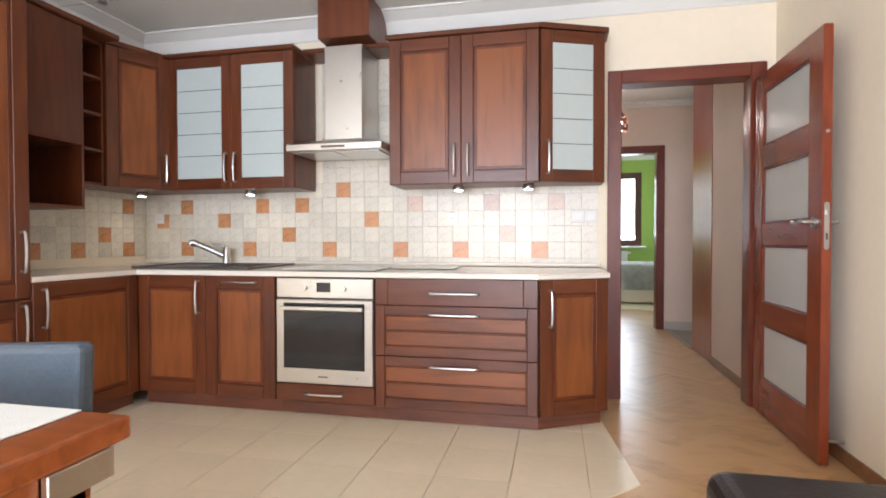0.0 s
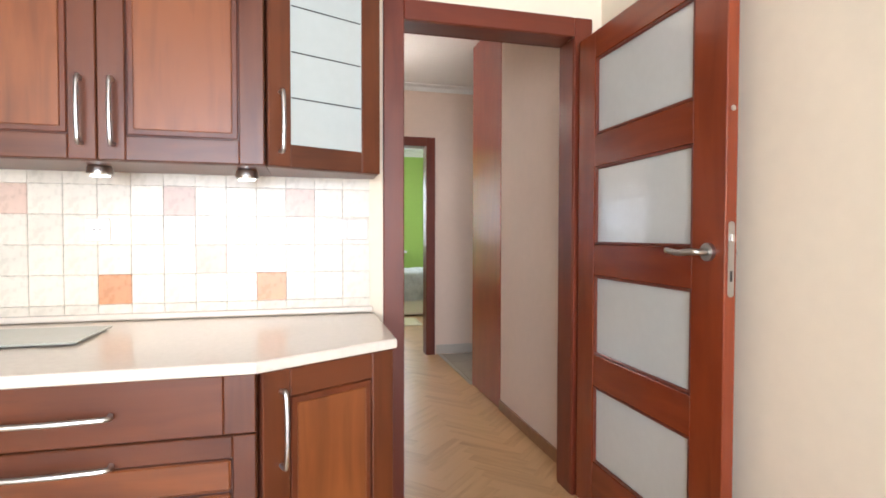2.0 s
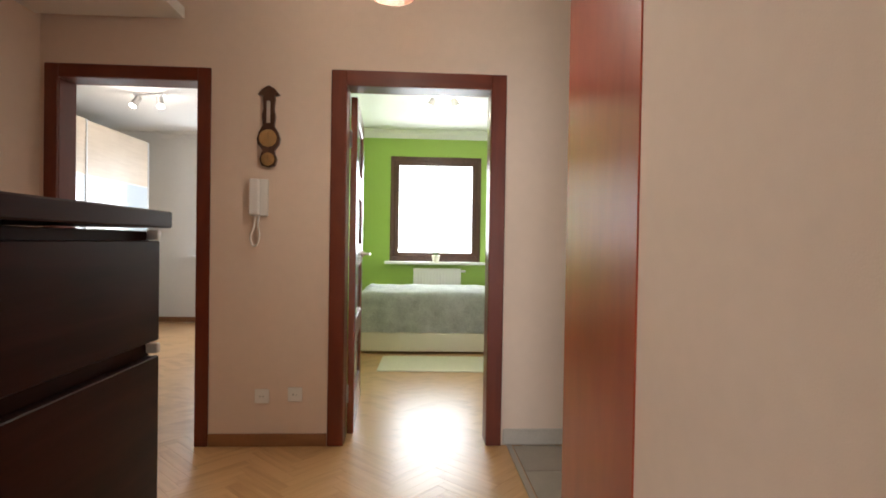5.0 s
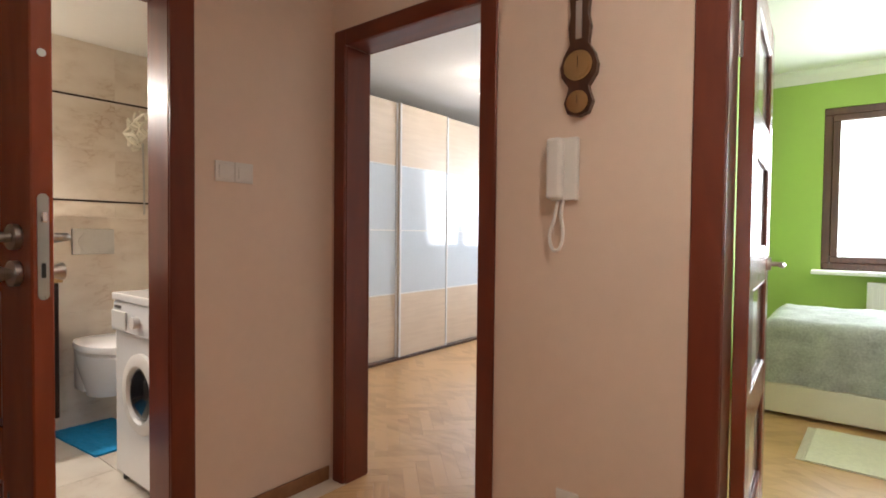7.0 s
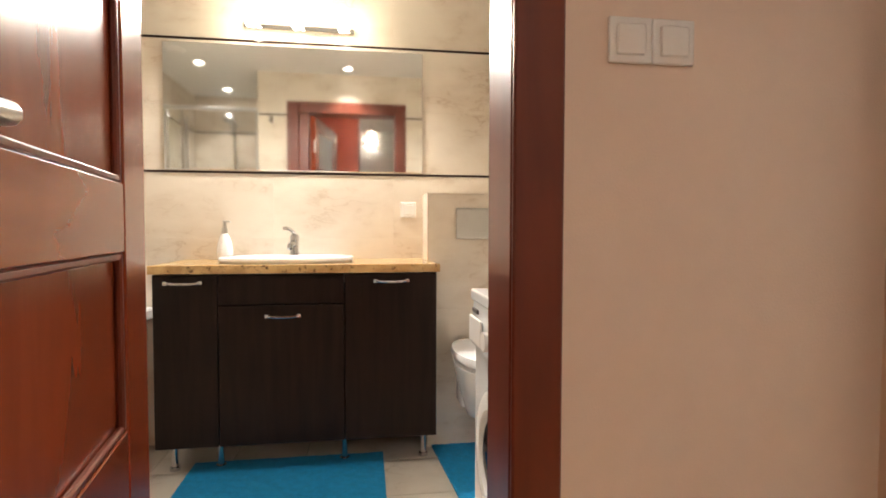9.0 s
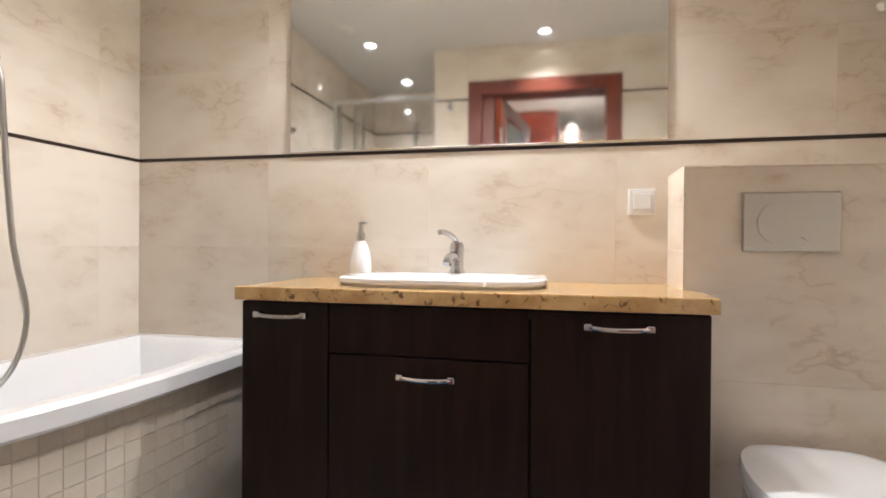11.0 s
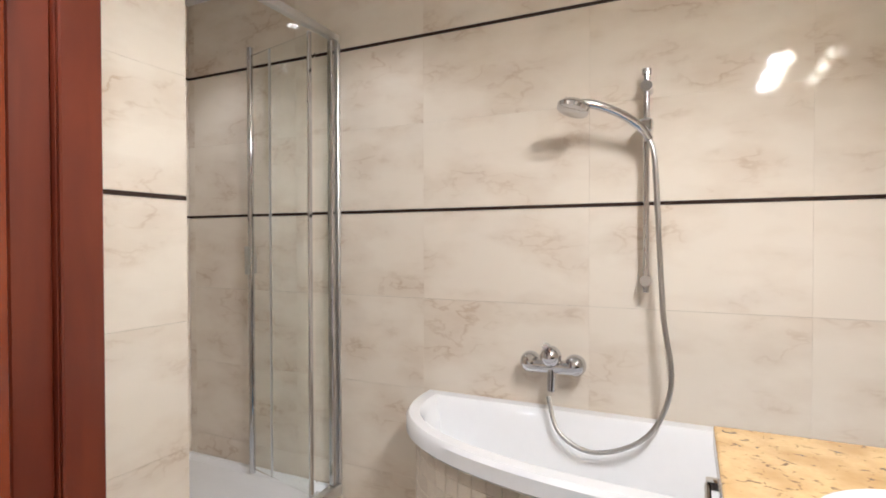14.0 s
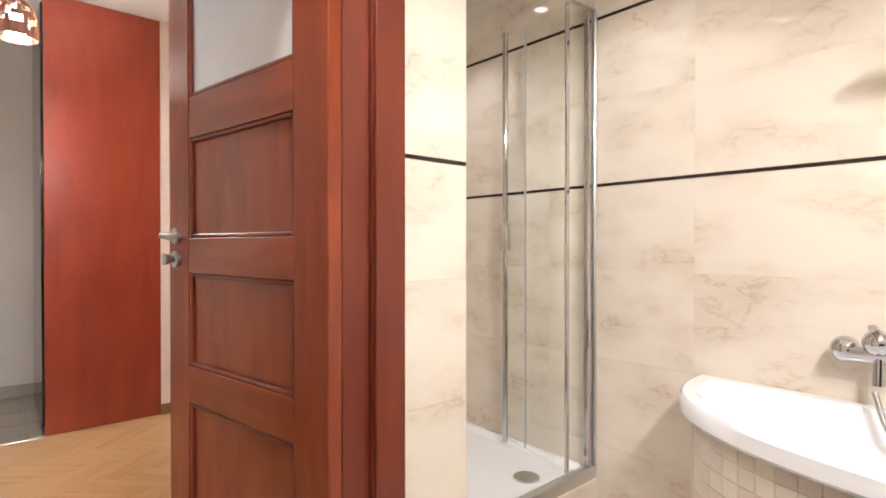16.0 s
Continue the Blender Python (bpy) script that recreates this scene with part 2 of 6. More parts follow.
M = dict(
    paint=plain("cream_wall_paint", (0.88, 0.78, 0.62), 0.8, vary=0.03, scale=2, bump=0.15, bscale=260),
    hall=plain("peach_wall_paint", (0.75, 0.60, 0.495), 0.8, vary=0.03, scale=2, bump=0.15, bscale=260),
    white=plain("white_paint", (0.80, 0.79, 0.76), 0.75, vary=0.02, scale=2, bump=0.1, bscale=260),
    green=plain("green_wall_paint", (0.36, 0.52, 0.12), 0.8, vary=0.03, scale=2, bump=0.15, bscale=260),
    cherry=wood("cherry_front", (0.060, 0.0135, 0.0042), (0.135, 0.035, 0.010), 2, 0.34, 0.5, 0.06, 9),
    cherry_h=wood("cherry_front_across", (0.060, 0.0135, 0.0042), (0.135, 0.035, 0.010), 0, 0.34, 0.5, 0.06, 9),
    panel=wood("cherry_panel", (0.125, 0.033, 0.009), (0.25, 0.076, 0.020), 2, 0.34, 0.5, 0.06, 9),
    panel_h=wood("cherry_panel_across", (0.115, 0.030, 0.008), (0.225, 0.067, 0.018), 0, 0.34, 0.5, 0.06, 9),
    groove=wood("dark_glaze", (0.035, 0.007, 0.003), (0.08, 0.016, 0.006), 2, 0.35, 0.2),
    glaze=wood("brown_glaze", (0.075, 0.016, 0.005), (0.16, 0.038, 0.011), 2, 0.36, 0.3, 0.05, 9),
    silver=plain("pale_silver_profile", (0.74, 0.75, 0.75), 0.4, 0.0, vary=0.03, scale=12),
    plinth=wood("plinth_wood", (0.08, 0.022, 0.012), (0.18, 0.06, 0.03), 0, 0.35, 0.2),
    door=wood("mahogany_door", (0.155, 0.024, 0.007), (0.24, 0.043, 0.012), 2, 0.26, 0.3, 0.15, 7),
    door_h=wood("mahogany_rail", (0.155, 0.024, 0.007), (0.24, 0.043, 0.012), 0, 0.26, 0.3, 0.15, 7),
    casing=wood("mahogany_casing", (0.105, 0.016, 0.006), (0.165, 0.028, 0.009), 2, 0.38, 0.3, 0.12, 7),
    casing_h=wood("mahogany_casing_across", (0.105, 0.016, 0.006), (0.165, 0.028, 0.009), 0, 0.38, 0.3, 0.12, 7),
    skirting=wood("brown_skirting", (0.20, 0.085, 0.034), (0.31, 0.145, 0.062), 0, 0.4, 0.3, 0.05, 8),
    tile_skirting=plain("pale_grey_skirting_tile", (0.50, 0.455, 0.40), 0.35, vary=0.08, scale=8),
    red=wood("red_cherry_panel", (0.24, 0.028, 0.010), (0.33, 0.050, 0.018), 2, 0.36, 0.0, 0.5, 5),
    wenge=wood("wenge_front", (0.006, 0.003, 0.002), (0.018, 0.009, 0.006), 2, 0.42, 0.2, 0.0, spec=0.14),
    dresser=wood("dark_dresser", (0.014, 0.004, 0.002), (0.042, 0.012, 0.007), 1, 0.36, 0.2, 0.0, spec=0.08),
    oak=wood("oak_parquet", (0.42, 0.235, 0.10), (0.60, 0.365, 0.17), 0, 0.32, 0.9, 0.06, 14),
    oak_field=wood("oak_parquet_field", (0.42, 0.235, 0.10), (0.60, 0.365, 0.17), 0, 0.32, 0.9, 0.06, 6, True),
    birch=wood("birch_door", (0.58, 0.47, 0.36), (0.66, 0.55, 0.43), 1, 0.4, 0.3, 0.0),
    table=wood("table_cherry", (0.17, 0.040, 0.010), (0.36, 0.10, 0.026), 0, 0.28, 0.2),
    worktop=plain("cream_worktop", (0.78, 0.71, 0.62), 0.22, vary=0.07, scale=60, coat=0.2),
    steel=plain("brushed_steel", (0.60, 0.58, 0.55), 0.30, 1.0, vary=0.03, scale=3),
    nickel=plain("satin_nickel", (0.50, 0.49, 0.47), 0.30, 1.0, vary=0.04, scale=30),
    chrome=plain("chrome", (0.62, 0.62, 0.64), 0.06, 1.0, vary=0.02, scale=20),
    alu=plain("aluminium", (0.72, 0.72, 0.72), 0.30, 1.0, vary=0.04, scale=30),
    blackglass=plain("oven_glass", (0.010, 0.010, 0.012), 0.05, vary=0.02, scale=10),
    grey=plain("grey_composite", (0.10, 0.085, 0.08), 0.4, vary=0.15, scale=90),
    hob=plain("pale_hob_glass", (0.45, 0.47, 0.42), 0.08, vary=0.04, scale=10),
    tile=plain("cream_tile", (0.71, 0.655, 0.55), 0.28, vary=0.16, scale=5, rand=0.9, bump=0.08, bscale=24),
    tan=plain("terracotta_tile", (0.58, 0.27, 0.12), 0.28, vary=0.25, scale=5, rand=0.6, bump=0.08, bscale=24),
    pink=plain("rose_tile", (0.60, 0.44, 0.35), 0.28, vary=0.2, scale=5, rand=0.6, bump=0.08, bscale=24),
    grout=plain("grout", (0.72, 0.67, 0.59), 0.85, vary=0.06, scale=30),
    floor_tile=plain("beige_floor_tile", (0.82, 0.70, 0.51), 0.30, vary=0.07, scale=2.5, rand=0.4, bump=0.03, bscale=20),
    slate=plain("grey_floor_tile", (0.34, 0.31, 0.27), 0.35, vary=0.15, scale=8, rand=0.5),
    marble=marble("cream_marble_tile", (0.76, 0.685, 0.585), (0.50, 0.375, 0.265), 0.06),
    strip=plain("dark_strip_tile", (0.030, 0.016, 0.012), 0.2, vary=0.2, scale=40),
    mosaic=plain("mosaic_tile", (0.75, 0.67, 0.56), 0.25, vary=0.09, scale=20, rand=1.0),
    granite=granite("honey_granite", (0.60, 0.40, 0.175), (0.44, 0.26, 0.10), (0.085, 0.045, 0.022)),
    enamel=plain("white_enamel", (0.87, 0.87, 0.88), 0.10, vary=0.015, scale=4, coat=0.4),
    plastic=plain("white_plastic", (0.78, 0.76, 0.73), 0.35, vary=0.02, scale=10),
    frost=plain("frosted_glass", (0.50, 0.56, 0.55), 0.20, vary=0.03, scale=4, coat=0.5),
    frost2=plain("satin_pane", (0.60, 0.62, 0.60), 0.14, vary=0.03, scale=4, coat=0.6),
    whiteglass=plain("white_lacquer_glass", (0.60, 0.67, 0.73), 0.08, vary=0.02, scale=4, coat=0.5),
    mirror=plain("mirror_silver", (0.93, 0.94, 0.92), 0.015, 1.0, vary=0.005, scale=3),
    black=plain("black_line", (0.012, 0.010, 0.010), 0.4, vary=0.1, scale=20),
    leather=plain("blue_grey_leather", (0.075, 0.10, 0.13), 0.38, vary=0.15, scale=10, bump=0.35, bscale=90),
    blackleather=plain("black_leather", (0.014, 0.012, 0.013), 0.35, vary=0.2, scale=10, bump=0.35, bscale=90),
    cloth=plain("white_cloth", (0.75, 0.74, 0.71), 0.9, vary=0.05, scale=30, bump=0.4, bscale=300),
    blue=plain("turquoise_rug", (0.006, 0.25, 0.53), 0.95, vary=0.25, scale=50, bump=0.8, bscale=240),
    rug=plain("cream_rug", (0.78, 0.74, 0.60), 0.95, vary=0.10, scale=60, bump=0.8, bscale=200),
    blanket=plain("grey_bedspread", (0.70, 0.72, 0.70), 0.9, vary=0.30, scale=9, bump=0.6, bscale=60),
    cream=plain("cream_lacquer", (0.76, 0.72, 0.60), 0.4, vary=0.02, scale=6),
    brass=plain("brass", (0.66, 0.50, 0.26), 0.22, 1.0, vary=0.1, scale=20),
    darkwood=wood("dark_walnut", (0.03, 0.012, 0.007), (0.09, 0.036, 0.02), 2, 0.3, 0.2),
    brownframe=wood("brown_window_frame", (0.05, 0.018, 0.010), (0.11, 0.042, 0.024), 2, 0.35, 0.2),
    leaf=plain("leaf_green", (0.06, 0.13, 0.03), 0.5, vary=0.3, scale=30),
    showerglass=glass("shower_glass", (0.97, 0.99, 0.97)),
    pane=glass("window_glass"),
    sky=glow("overcast_sky", (0.93, 0.97, 1.0), 4.0),
    bulb=glow("lit_bulb", (1, 0.88, 0.66), 45.0),
    cover=glow("lit_spot_lens", (1, 0.93, 0.80), 14.0),
)


# building helpers
ORG = {}


def put_box(bm, b, bevel=0.0, seg=1):
    x0, x1, y0, y1, z0, z1 = b
    vs = bmesh.ops.create_cube(bm, size=1)["verts"]
    for v in vs:
        v.co = Vector(((x0 + x1) / 2 + v.co.x * (x1 - x0), (y0 + y1) / 2 + v.co.y * (y1 - y0), (z0 + z1) / 2 + v.co.z * (z1 - z0)))
    if bevel:
        bmesh.ops.bevel(bm, geom=list({e for v in vs for e in v.link_edges}), offset=bevel, segments=seg, profile=0.5, affect="EDGES")


def rod(bm, a, b, r, seg=14, r2=None):
    a, b = Vector(a), Vector(b)
    m = Matrix.Translation((a + b) / 2) @ (b - a).to_track_quat("Z", "Y").to_matrix().to_4x4()
    bmesh.ops.create_cone(bm, cap_ends=True, segments=seg, radius1=r, radius2=r if r2 is None else r2, depth=(b - a).length, matrix=m)


def tube(bm, pts, r, seg=8):
    """A round tube swept along a smooth line through the points."""
    pts = [Vector(p) for p in pts]
    fine = []
    for i in range(len(pts) - 1):
        p0, p1, p2, p3 = pts[max(i - 1, 0)], pts[i], pts[i + 1], pts[min(i + 2, len(pts) - 1)]
        for s in range(6):
            t = s / 6
            fine.append(0.5 * (2 * p1 + (p2 - p0) * t + (2 * p0 - 5 * p1 + 4 * p2 - p3) * t * t + (3 * p1 - p0 - 3 * p2 + p3) * t ** 3))
    fine.append(pts[-1])
    rings, side = [], None
    for i, p in enumerate(fine):
        d = (fine[min(i + 1, len(fine) - 1)] - fine[max(i - 1, 0)]).normalized()
        if side is None:
            side = d.orthogonal().normalized()
        side = (side - d * side.dot(d)).normalized()
        up = d.cross(side)
        rings.append([bm.verts.new(p + r * (math.cos(2 * math.pi * j / seg) * side + math.sin(2 * math.pi * j / seg) * up)) for j in range(seg)])
    for a, b in zip(rings, rings[1:]):
        for j in range(seg):
            bm.faces.new((a[j], a[(j + 1) % seg], b[(j + 1) % seg], b[j]))
    bm.faces.new(list(reversed(rings[0])))
    bm.faces.new(rings[-1])


def lathe(bm, prof, at, seg=28):
    """A turned shape: rows of radius, height round a vertical axis."""
    at, rings = Vector(at), []
    for r, z in prof:
        rings.append([bm.verts.new(at + Vector((r * math.cos(2 * math.pi * j / seg), r * math.sin(2 * math.pi * j / seg), z))) for j in range(seg)])
    for a, b in zip(rings, rings[1:]):
        for j in range(seg):
            bm.faces.new((a[j], a[(j + 1) % seg], b[(j + 1) % seg], b[j]))
    bm.faces.new(list(reversed(rings[0])))
    bm.faces.new(rings[-1])


def prism(bm, outline, z0, z1):
    lo = [bm.verts.new((x, y, z0)) for x, y in outline]
    hi = [bm.verts.new((x, y, z1)) for x, y in outline]
    n = len(outline)
    for i in range(n):
        bm.faces.new((lo[i], lo[(i + 1) % n], hi[(i + 1) % n], hi[i]))
    bm.faces.new(list(reversed(lo)))
    bm.faces.new(hi)


def part(name, bm, material, parent, label="", smooth=False):
    me = bpy.data.meshes.new(name)
    off = ORG.get(parent.name) if parent else None
    if off:
        for v in bm.verts:
            v.co -= off
    bmesh.ops.recalc_face_normals(bm, faces=bm.faces)
    if smooth:
        for f in bm.faces:
            f.smooth = True
        for e in bm.edges:
            e.smooth = len(e.link_faces) != 2 or e.calc_face_angle(0) < 0.7
    bm.to_mesh(me)
    bm.free()
    me.materials.append(M[material])
    ob = new(name, me)
    if parent:
        ob.parent = parent
        ORG[ob.name] = ORG.get(parent.name, Vector())
    if label:
        tagged(ob, label)
    return ob


def B(name, box, material, parent, bevel=0.002, label="", seg=1):
    bm = bmesh.new()
    put_box(bm, box, bevel, seg)
    return part(name, bm, material, parent, label)


def R(name, a, b, r, material, parent, label="", seg=14, r2=None):
    bm = bmesh.new()
    rod(bm, a, b, r, seg, r2)
    return part(name, bm, material, parent, label, True)


def thing(name, at, label, category, group="", m=None, kind=""):
    """An Empty at a thing's base. With m, its parts are given in its own space."""
    ob = new(name)
    ob.empty_display_size = 0.1
    if m is None:
        ob.location = at
        ORG[ob.name] = Vector(at)
    else:
        ob.matrix_basis = m
        ORG[ob.name] = Vector()
    return tagged(ob, label, category, group, kind)


def structure(name, boxes, material, bevel=0.0):
    bm = bmesh.new()
    for b in boxes:
        put_box(bm, b, bevel)
    ob = part(name, bm, material, None)
    ORG[ob.name] = Vector()
    return tagged(ob, kind="structure")

# setting: floors, walls, ceilings
structure("floor", [(-3.3, 3.0, -3.6, 10.8, -0.20, -0.006)], "grout")
KZ = 2.6
structure("wall_kitchen", [(-2.92, 0.72, 3.338, 3.46, 0, KZ), (0.72, 1.56, 3.338, 3.46, 2.06, KZ), (1.56, 1.78, 3.338, 3.46, 0, KZ)], "paint")
structure("wall_kitchen_west", [(-2.92, -2.80, -3.6, 3.338, 0, KZ)], "paint")
structure("wall_living_east", [(1.66, 1.78, -3.6, 3.338, 0, KZ)], "paint")
structure("wall_balcony", [(-2.80, -2.1, -3.6, -3.48, 0, KZ), (1.1, 1.66, -3.6, -3.48, 0, KZ), (-2.1, 1.1, -3.6, -3.48, 2.4, KZ), (-2.1, 1.1, -3.6, -3.48, 0, 0.3)], "white")
structure("ceiling_kitchen", [(-2.92, 1.78, -3.6, 3.46, KZ, KZ + 0.1)], "white")
structure("wall_hall_east", [(1.620, 1.78, 3.46, 4.485, 0, KZ)], "hall")
structure("wall_hall_alcove", [(-0.20, -0.13, 3.46, 4.40, 0, KZ), (-0.978, -0.20, 4.335, 4.40, 0, KZ)], "hall")
structure("wall_hall_west", [(-1.07, -0.978, 4.335, 4.64, 0, KZ), (-1.07, -0.978, 5.4445, 6.175, 0, KZ), (-1.07, -0.978, 4.64, 5.4445, 2.0345, KZ)], "hall")
structure("wall_bath_east", [(-1.128, -1.07, 4.335, 4.64, 0, KZ), (-1.128, -1.07, 5.4445, 6.175, 0, KZ), (-1.128, -1.07, 4.64, 5.4445, 2.0345, KZ)], "grout")
structure("wall_hall_north", [(-1.0, -0.8925, 6.175, 6.31, 0, KZ), (-0.1255, 0.6585, 6.175, 6.31, 0, KZ), (1.4985, 2.87, 6.175, 6.31, 0, KZ), (-0.8925, -0.1255, 6.175, 6.31, 2.0315, KZ), (0.6585, 1.4985, 6.175, 6.31, 2.0315, KZ)], "hall")
structure("wall_entrance", [(2.75, 2.87, 4.485, 6.175, 0, KZ), (1.78, 2.75, 4.40, 4.485, 0, KZ)], "white")
structure("ceiling_hall", [(-1.0, 2.87, 3.46, 6.31, KZ, KZ + 0.1)], "white")
structure("wall_bath_south", [(-2.95, -0.20, 3.46, 3.572, 0, KZ)], "grout")
structure("wall_bath_west", [(-2.95, -2.841, 3.572, 6.175, 0, KZ)], "grout")
structure("wall_bath_north", [(-2.95, -1.07, 6.136, 6.175, 0, KZ)], "grout")
structure("wall_shower_end", [(-0.213, -0.20, 3.572, 4.335, 0, KZ)], "grout")
structure("ceiling_bath", [(-2.841, -0.20, 3.572, 6.136, 2.34, 2.40)], "white")
structure("wall_partition", [(0.20, 0.27, 6.31, 10.75, 0, KZ)], "white")
structure("wall_bedroom_green", [(0.27, 0.725, 10.1, 10.25, 0, KZ), (1.915, 2.40, 10.1, 10.25, 0, KZ), (0.725, 1.915, 10.1, 10.25, 0, 0.90), (0.725, 1.915, 10.1, 10.25, 2.27, KZ)], "green")
structure("wall_bedroom_west", [(0.27, 0.278, 6.31, 10.1, 0, KZ)], "green")
structure("wall_bedroom_east", [(2.40, 2.52, 6.31, 10.25, 0, KZ)], "white")
structure("wall_wardrobe_room_far", [(-3.2, -1.95, 10.6, 10.75, 0, KZ), (-0.5, 0.2, 10.6, 10.75, 0, KZ), (-1.95, -0.5, 10.6, 10.75, 0, 0.9), (-1.95, -0.5, 10.6, 10.75, 2.3, KZ)], "white")
structure("wall_wardrobe_room_west", [(-3.3, -3.2, 6.175, 10.75, 0, KZ)], "white")
structure("wall_wardrobe_room_south", [(-3.2, -1.0, 6.175, 6.31, 0, KZ)], "white")
structure("ceiling_rooms", [(-3.3, 2.52, 6.31, 10.75, KZ, KZ + 0.1)], "white")


def cornice(name, a, b, out, z, size):
    """A cove moulding between wall and ceiling along a straight run."""
    bm = bmesh.new()
    a, b, o = Vector((*a, z)), Vector((*b, z)), Vector((*out, 0))
    prof = [(0, -size), (0.012, -size), (size * 0.35, -size * 0.42), (size * 0.9, -0.012), (size, -0.012), (size, 0), (0, 0)]
    rows = [[bm.verts.new(p + o * u + Vector((0, 0, v))) for u, v in prof] for p in (a, b)]
    n = len(prof)
    for i in range(n):
        bm.faces.new((rows[0][i], rows[0][(i + 1) % n], rows[1][(i + 1) % n], rows[1][i]))
    bm.faces.new(rows[0])
    bm.faces.new(list(reversed(rows[1])))
    tagged(part(name, bm, "white", None), kind="structure")


cornice("trim_kitchen", (-2.80, 3.338), (1.66, 3.338), (0, -1), KZ, 0.13)
cornice("trim_kitchen_west", (-2.80, -3.48), (-2.80, 3.338), (1, 0), KZ, 0.13)
cornice("trim_hall_north", (-1.0, 6.175), (2.75, 6.175), (0, -1), KZ, 0.06)
cornice("trim_hall_west", (-0.978, 4.40), (-0.978, 6.175), (1, 0), KZ, 0.06)
cornice("trim_bedroom", (0.278, 10.1), (2.40, 10.1), (0, -1), KZ, 0.10)
cornice("trim_wardrobe_room", (-2.5, 10.6), (0.2, 10.6), (0, -1), KZ, 0.08)
OAKB = 0.07
for i, b in enumerate(((1.608, 1.62, 3.52, 4.485, 0, OAKB), (-0.968, -0.978, 5.535, 6.16, 0, OAKB), (-0.066, 0.585, 6.163, 6.175, 0, OAKB),
                       (-0.13, -0.118, 3.46, 4.40, 0, OAKB), (1.648, 1.66, -3.4, 3.33, 0, OAKB), (-2.48, -0.2, 10.588, 10.6, 0, OAKB))):
    x0, x1 = sorted(b[:2])
    structure("baseboard", [(x0, x1, *b[2:])], "skirting", 0.002)
structure("baseboard", [(1.58, 2.75, 6.163, 6.175, 0.006, 0.095)], "tile_skirting", 0.002)
structure("baseboard", [(2.738, 2.75, 4.49, 6.16, 0.006, 0.095)], "tile_skirting", 0.002)


# doors
def casing(name, axis, at, a0, a1, z1, wide, proud, depth0, depth1):
    """A door lining and its architraves on both faces. axis: the way the wall runs."""
    def turn(u0, u1, v0, v1, z0, zz):
        return (u0, u1, v0, v1, z0, zz) if axis == "x" else (v0, v1, u0, u1, z0, zz)
    ob = thing(name, (a0, at, 0) if axis == "x" else (at, a0, 0), "", "", kind="structure")
    for face in (0, 1):
        v0, v1 = (depth0 - proud, depth0) if face == 0 else (depth1, depth1 + proud)
        for u in ((a0 - wide, a0), (a1, a1 + wide)):
            B("architrave", turn(*u, v0, v1, 0, z1 + wide), "casing", ob, 0.004)
        B("architrave", turn(a0, a1, v0, v1, z1, z1 + wide), "casing_h", ob, 0.004)
    t = 0.0145
    B("lining", turn(a0 - t, a0 + 0.002, depth0, depth1, 0, z1), "casing", ob, 0.001)
    B("lining", turn(a1 - 0.002, a1 + t, depth0, depth1, 0, z1), "casing", ob, 0.001)
    B("lining", turn(a0 + 0.003, a1 - 0.003, depth0, depth1, z1, z1 + t), "casing_h", ob, 0.001)
    return ob


casing("door_frame_1", "x", 3.33, 0.77, 1.525, 2.03, 0.085, 0.014, 3.338, 3.46)
casing("door_frame_2", "x", 6.16, -0.878, -0.140, 2.017, 0.073, 0.014, 6.175, 6.31)
casing("door_frame_3", "x", 6.16, 0.673, 1.484, 2.017, 0.085, 0.014, 6.175, 6.31)
bath_frame = casing("door_frame_4", "y", -1.0, 4.650, 5.430, 2.02, 0.09, 0.014, -1.134, -0.978)
B("hinge_jamb", (-1.12, -0.982, 4.6525, 4.732, 0, 2.019), "casing", bath_frame, 0.003)


def handle(parent, x, z, side, way, knob=False):
    """A satin lever on a round rose, on one face of a leaf."""
    y = side
    s = 1 if y > 0 else -1
    h = R("rose", (x, y, z), (x, y + s * 0.012, z), 0.026, "nickel", parent, "satin nickel lever handle", 20)
    bm = bmesh.new()
    tube(bm, [(x, y + s * 0.01, z), (x, y + s * 0.045, z), (x + way * 0.02, y + s * 0.055, z), (x + way * 0.07, y + s * 0.055, z - 0.004), (x + way * 0.125, y + s * 0.05, z + 0.002)], 0.0095, 10)
    part("lever", bm, "nickel", h, smooth=True)
    if not knob:
        return
    k = R("lock_rose", (x, y, z - 0.074), (x, y + s * 0.012, z - 0.074), 0.026, "nickel", parent, "", 20)
    R("thumb_turn", (x, y + s * 0.012, z - 0.074), (x, y + s * 0.042, z - 0.074), 0.010, "nickel", k, "", 14, 0.019)


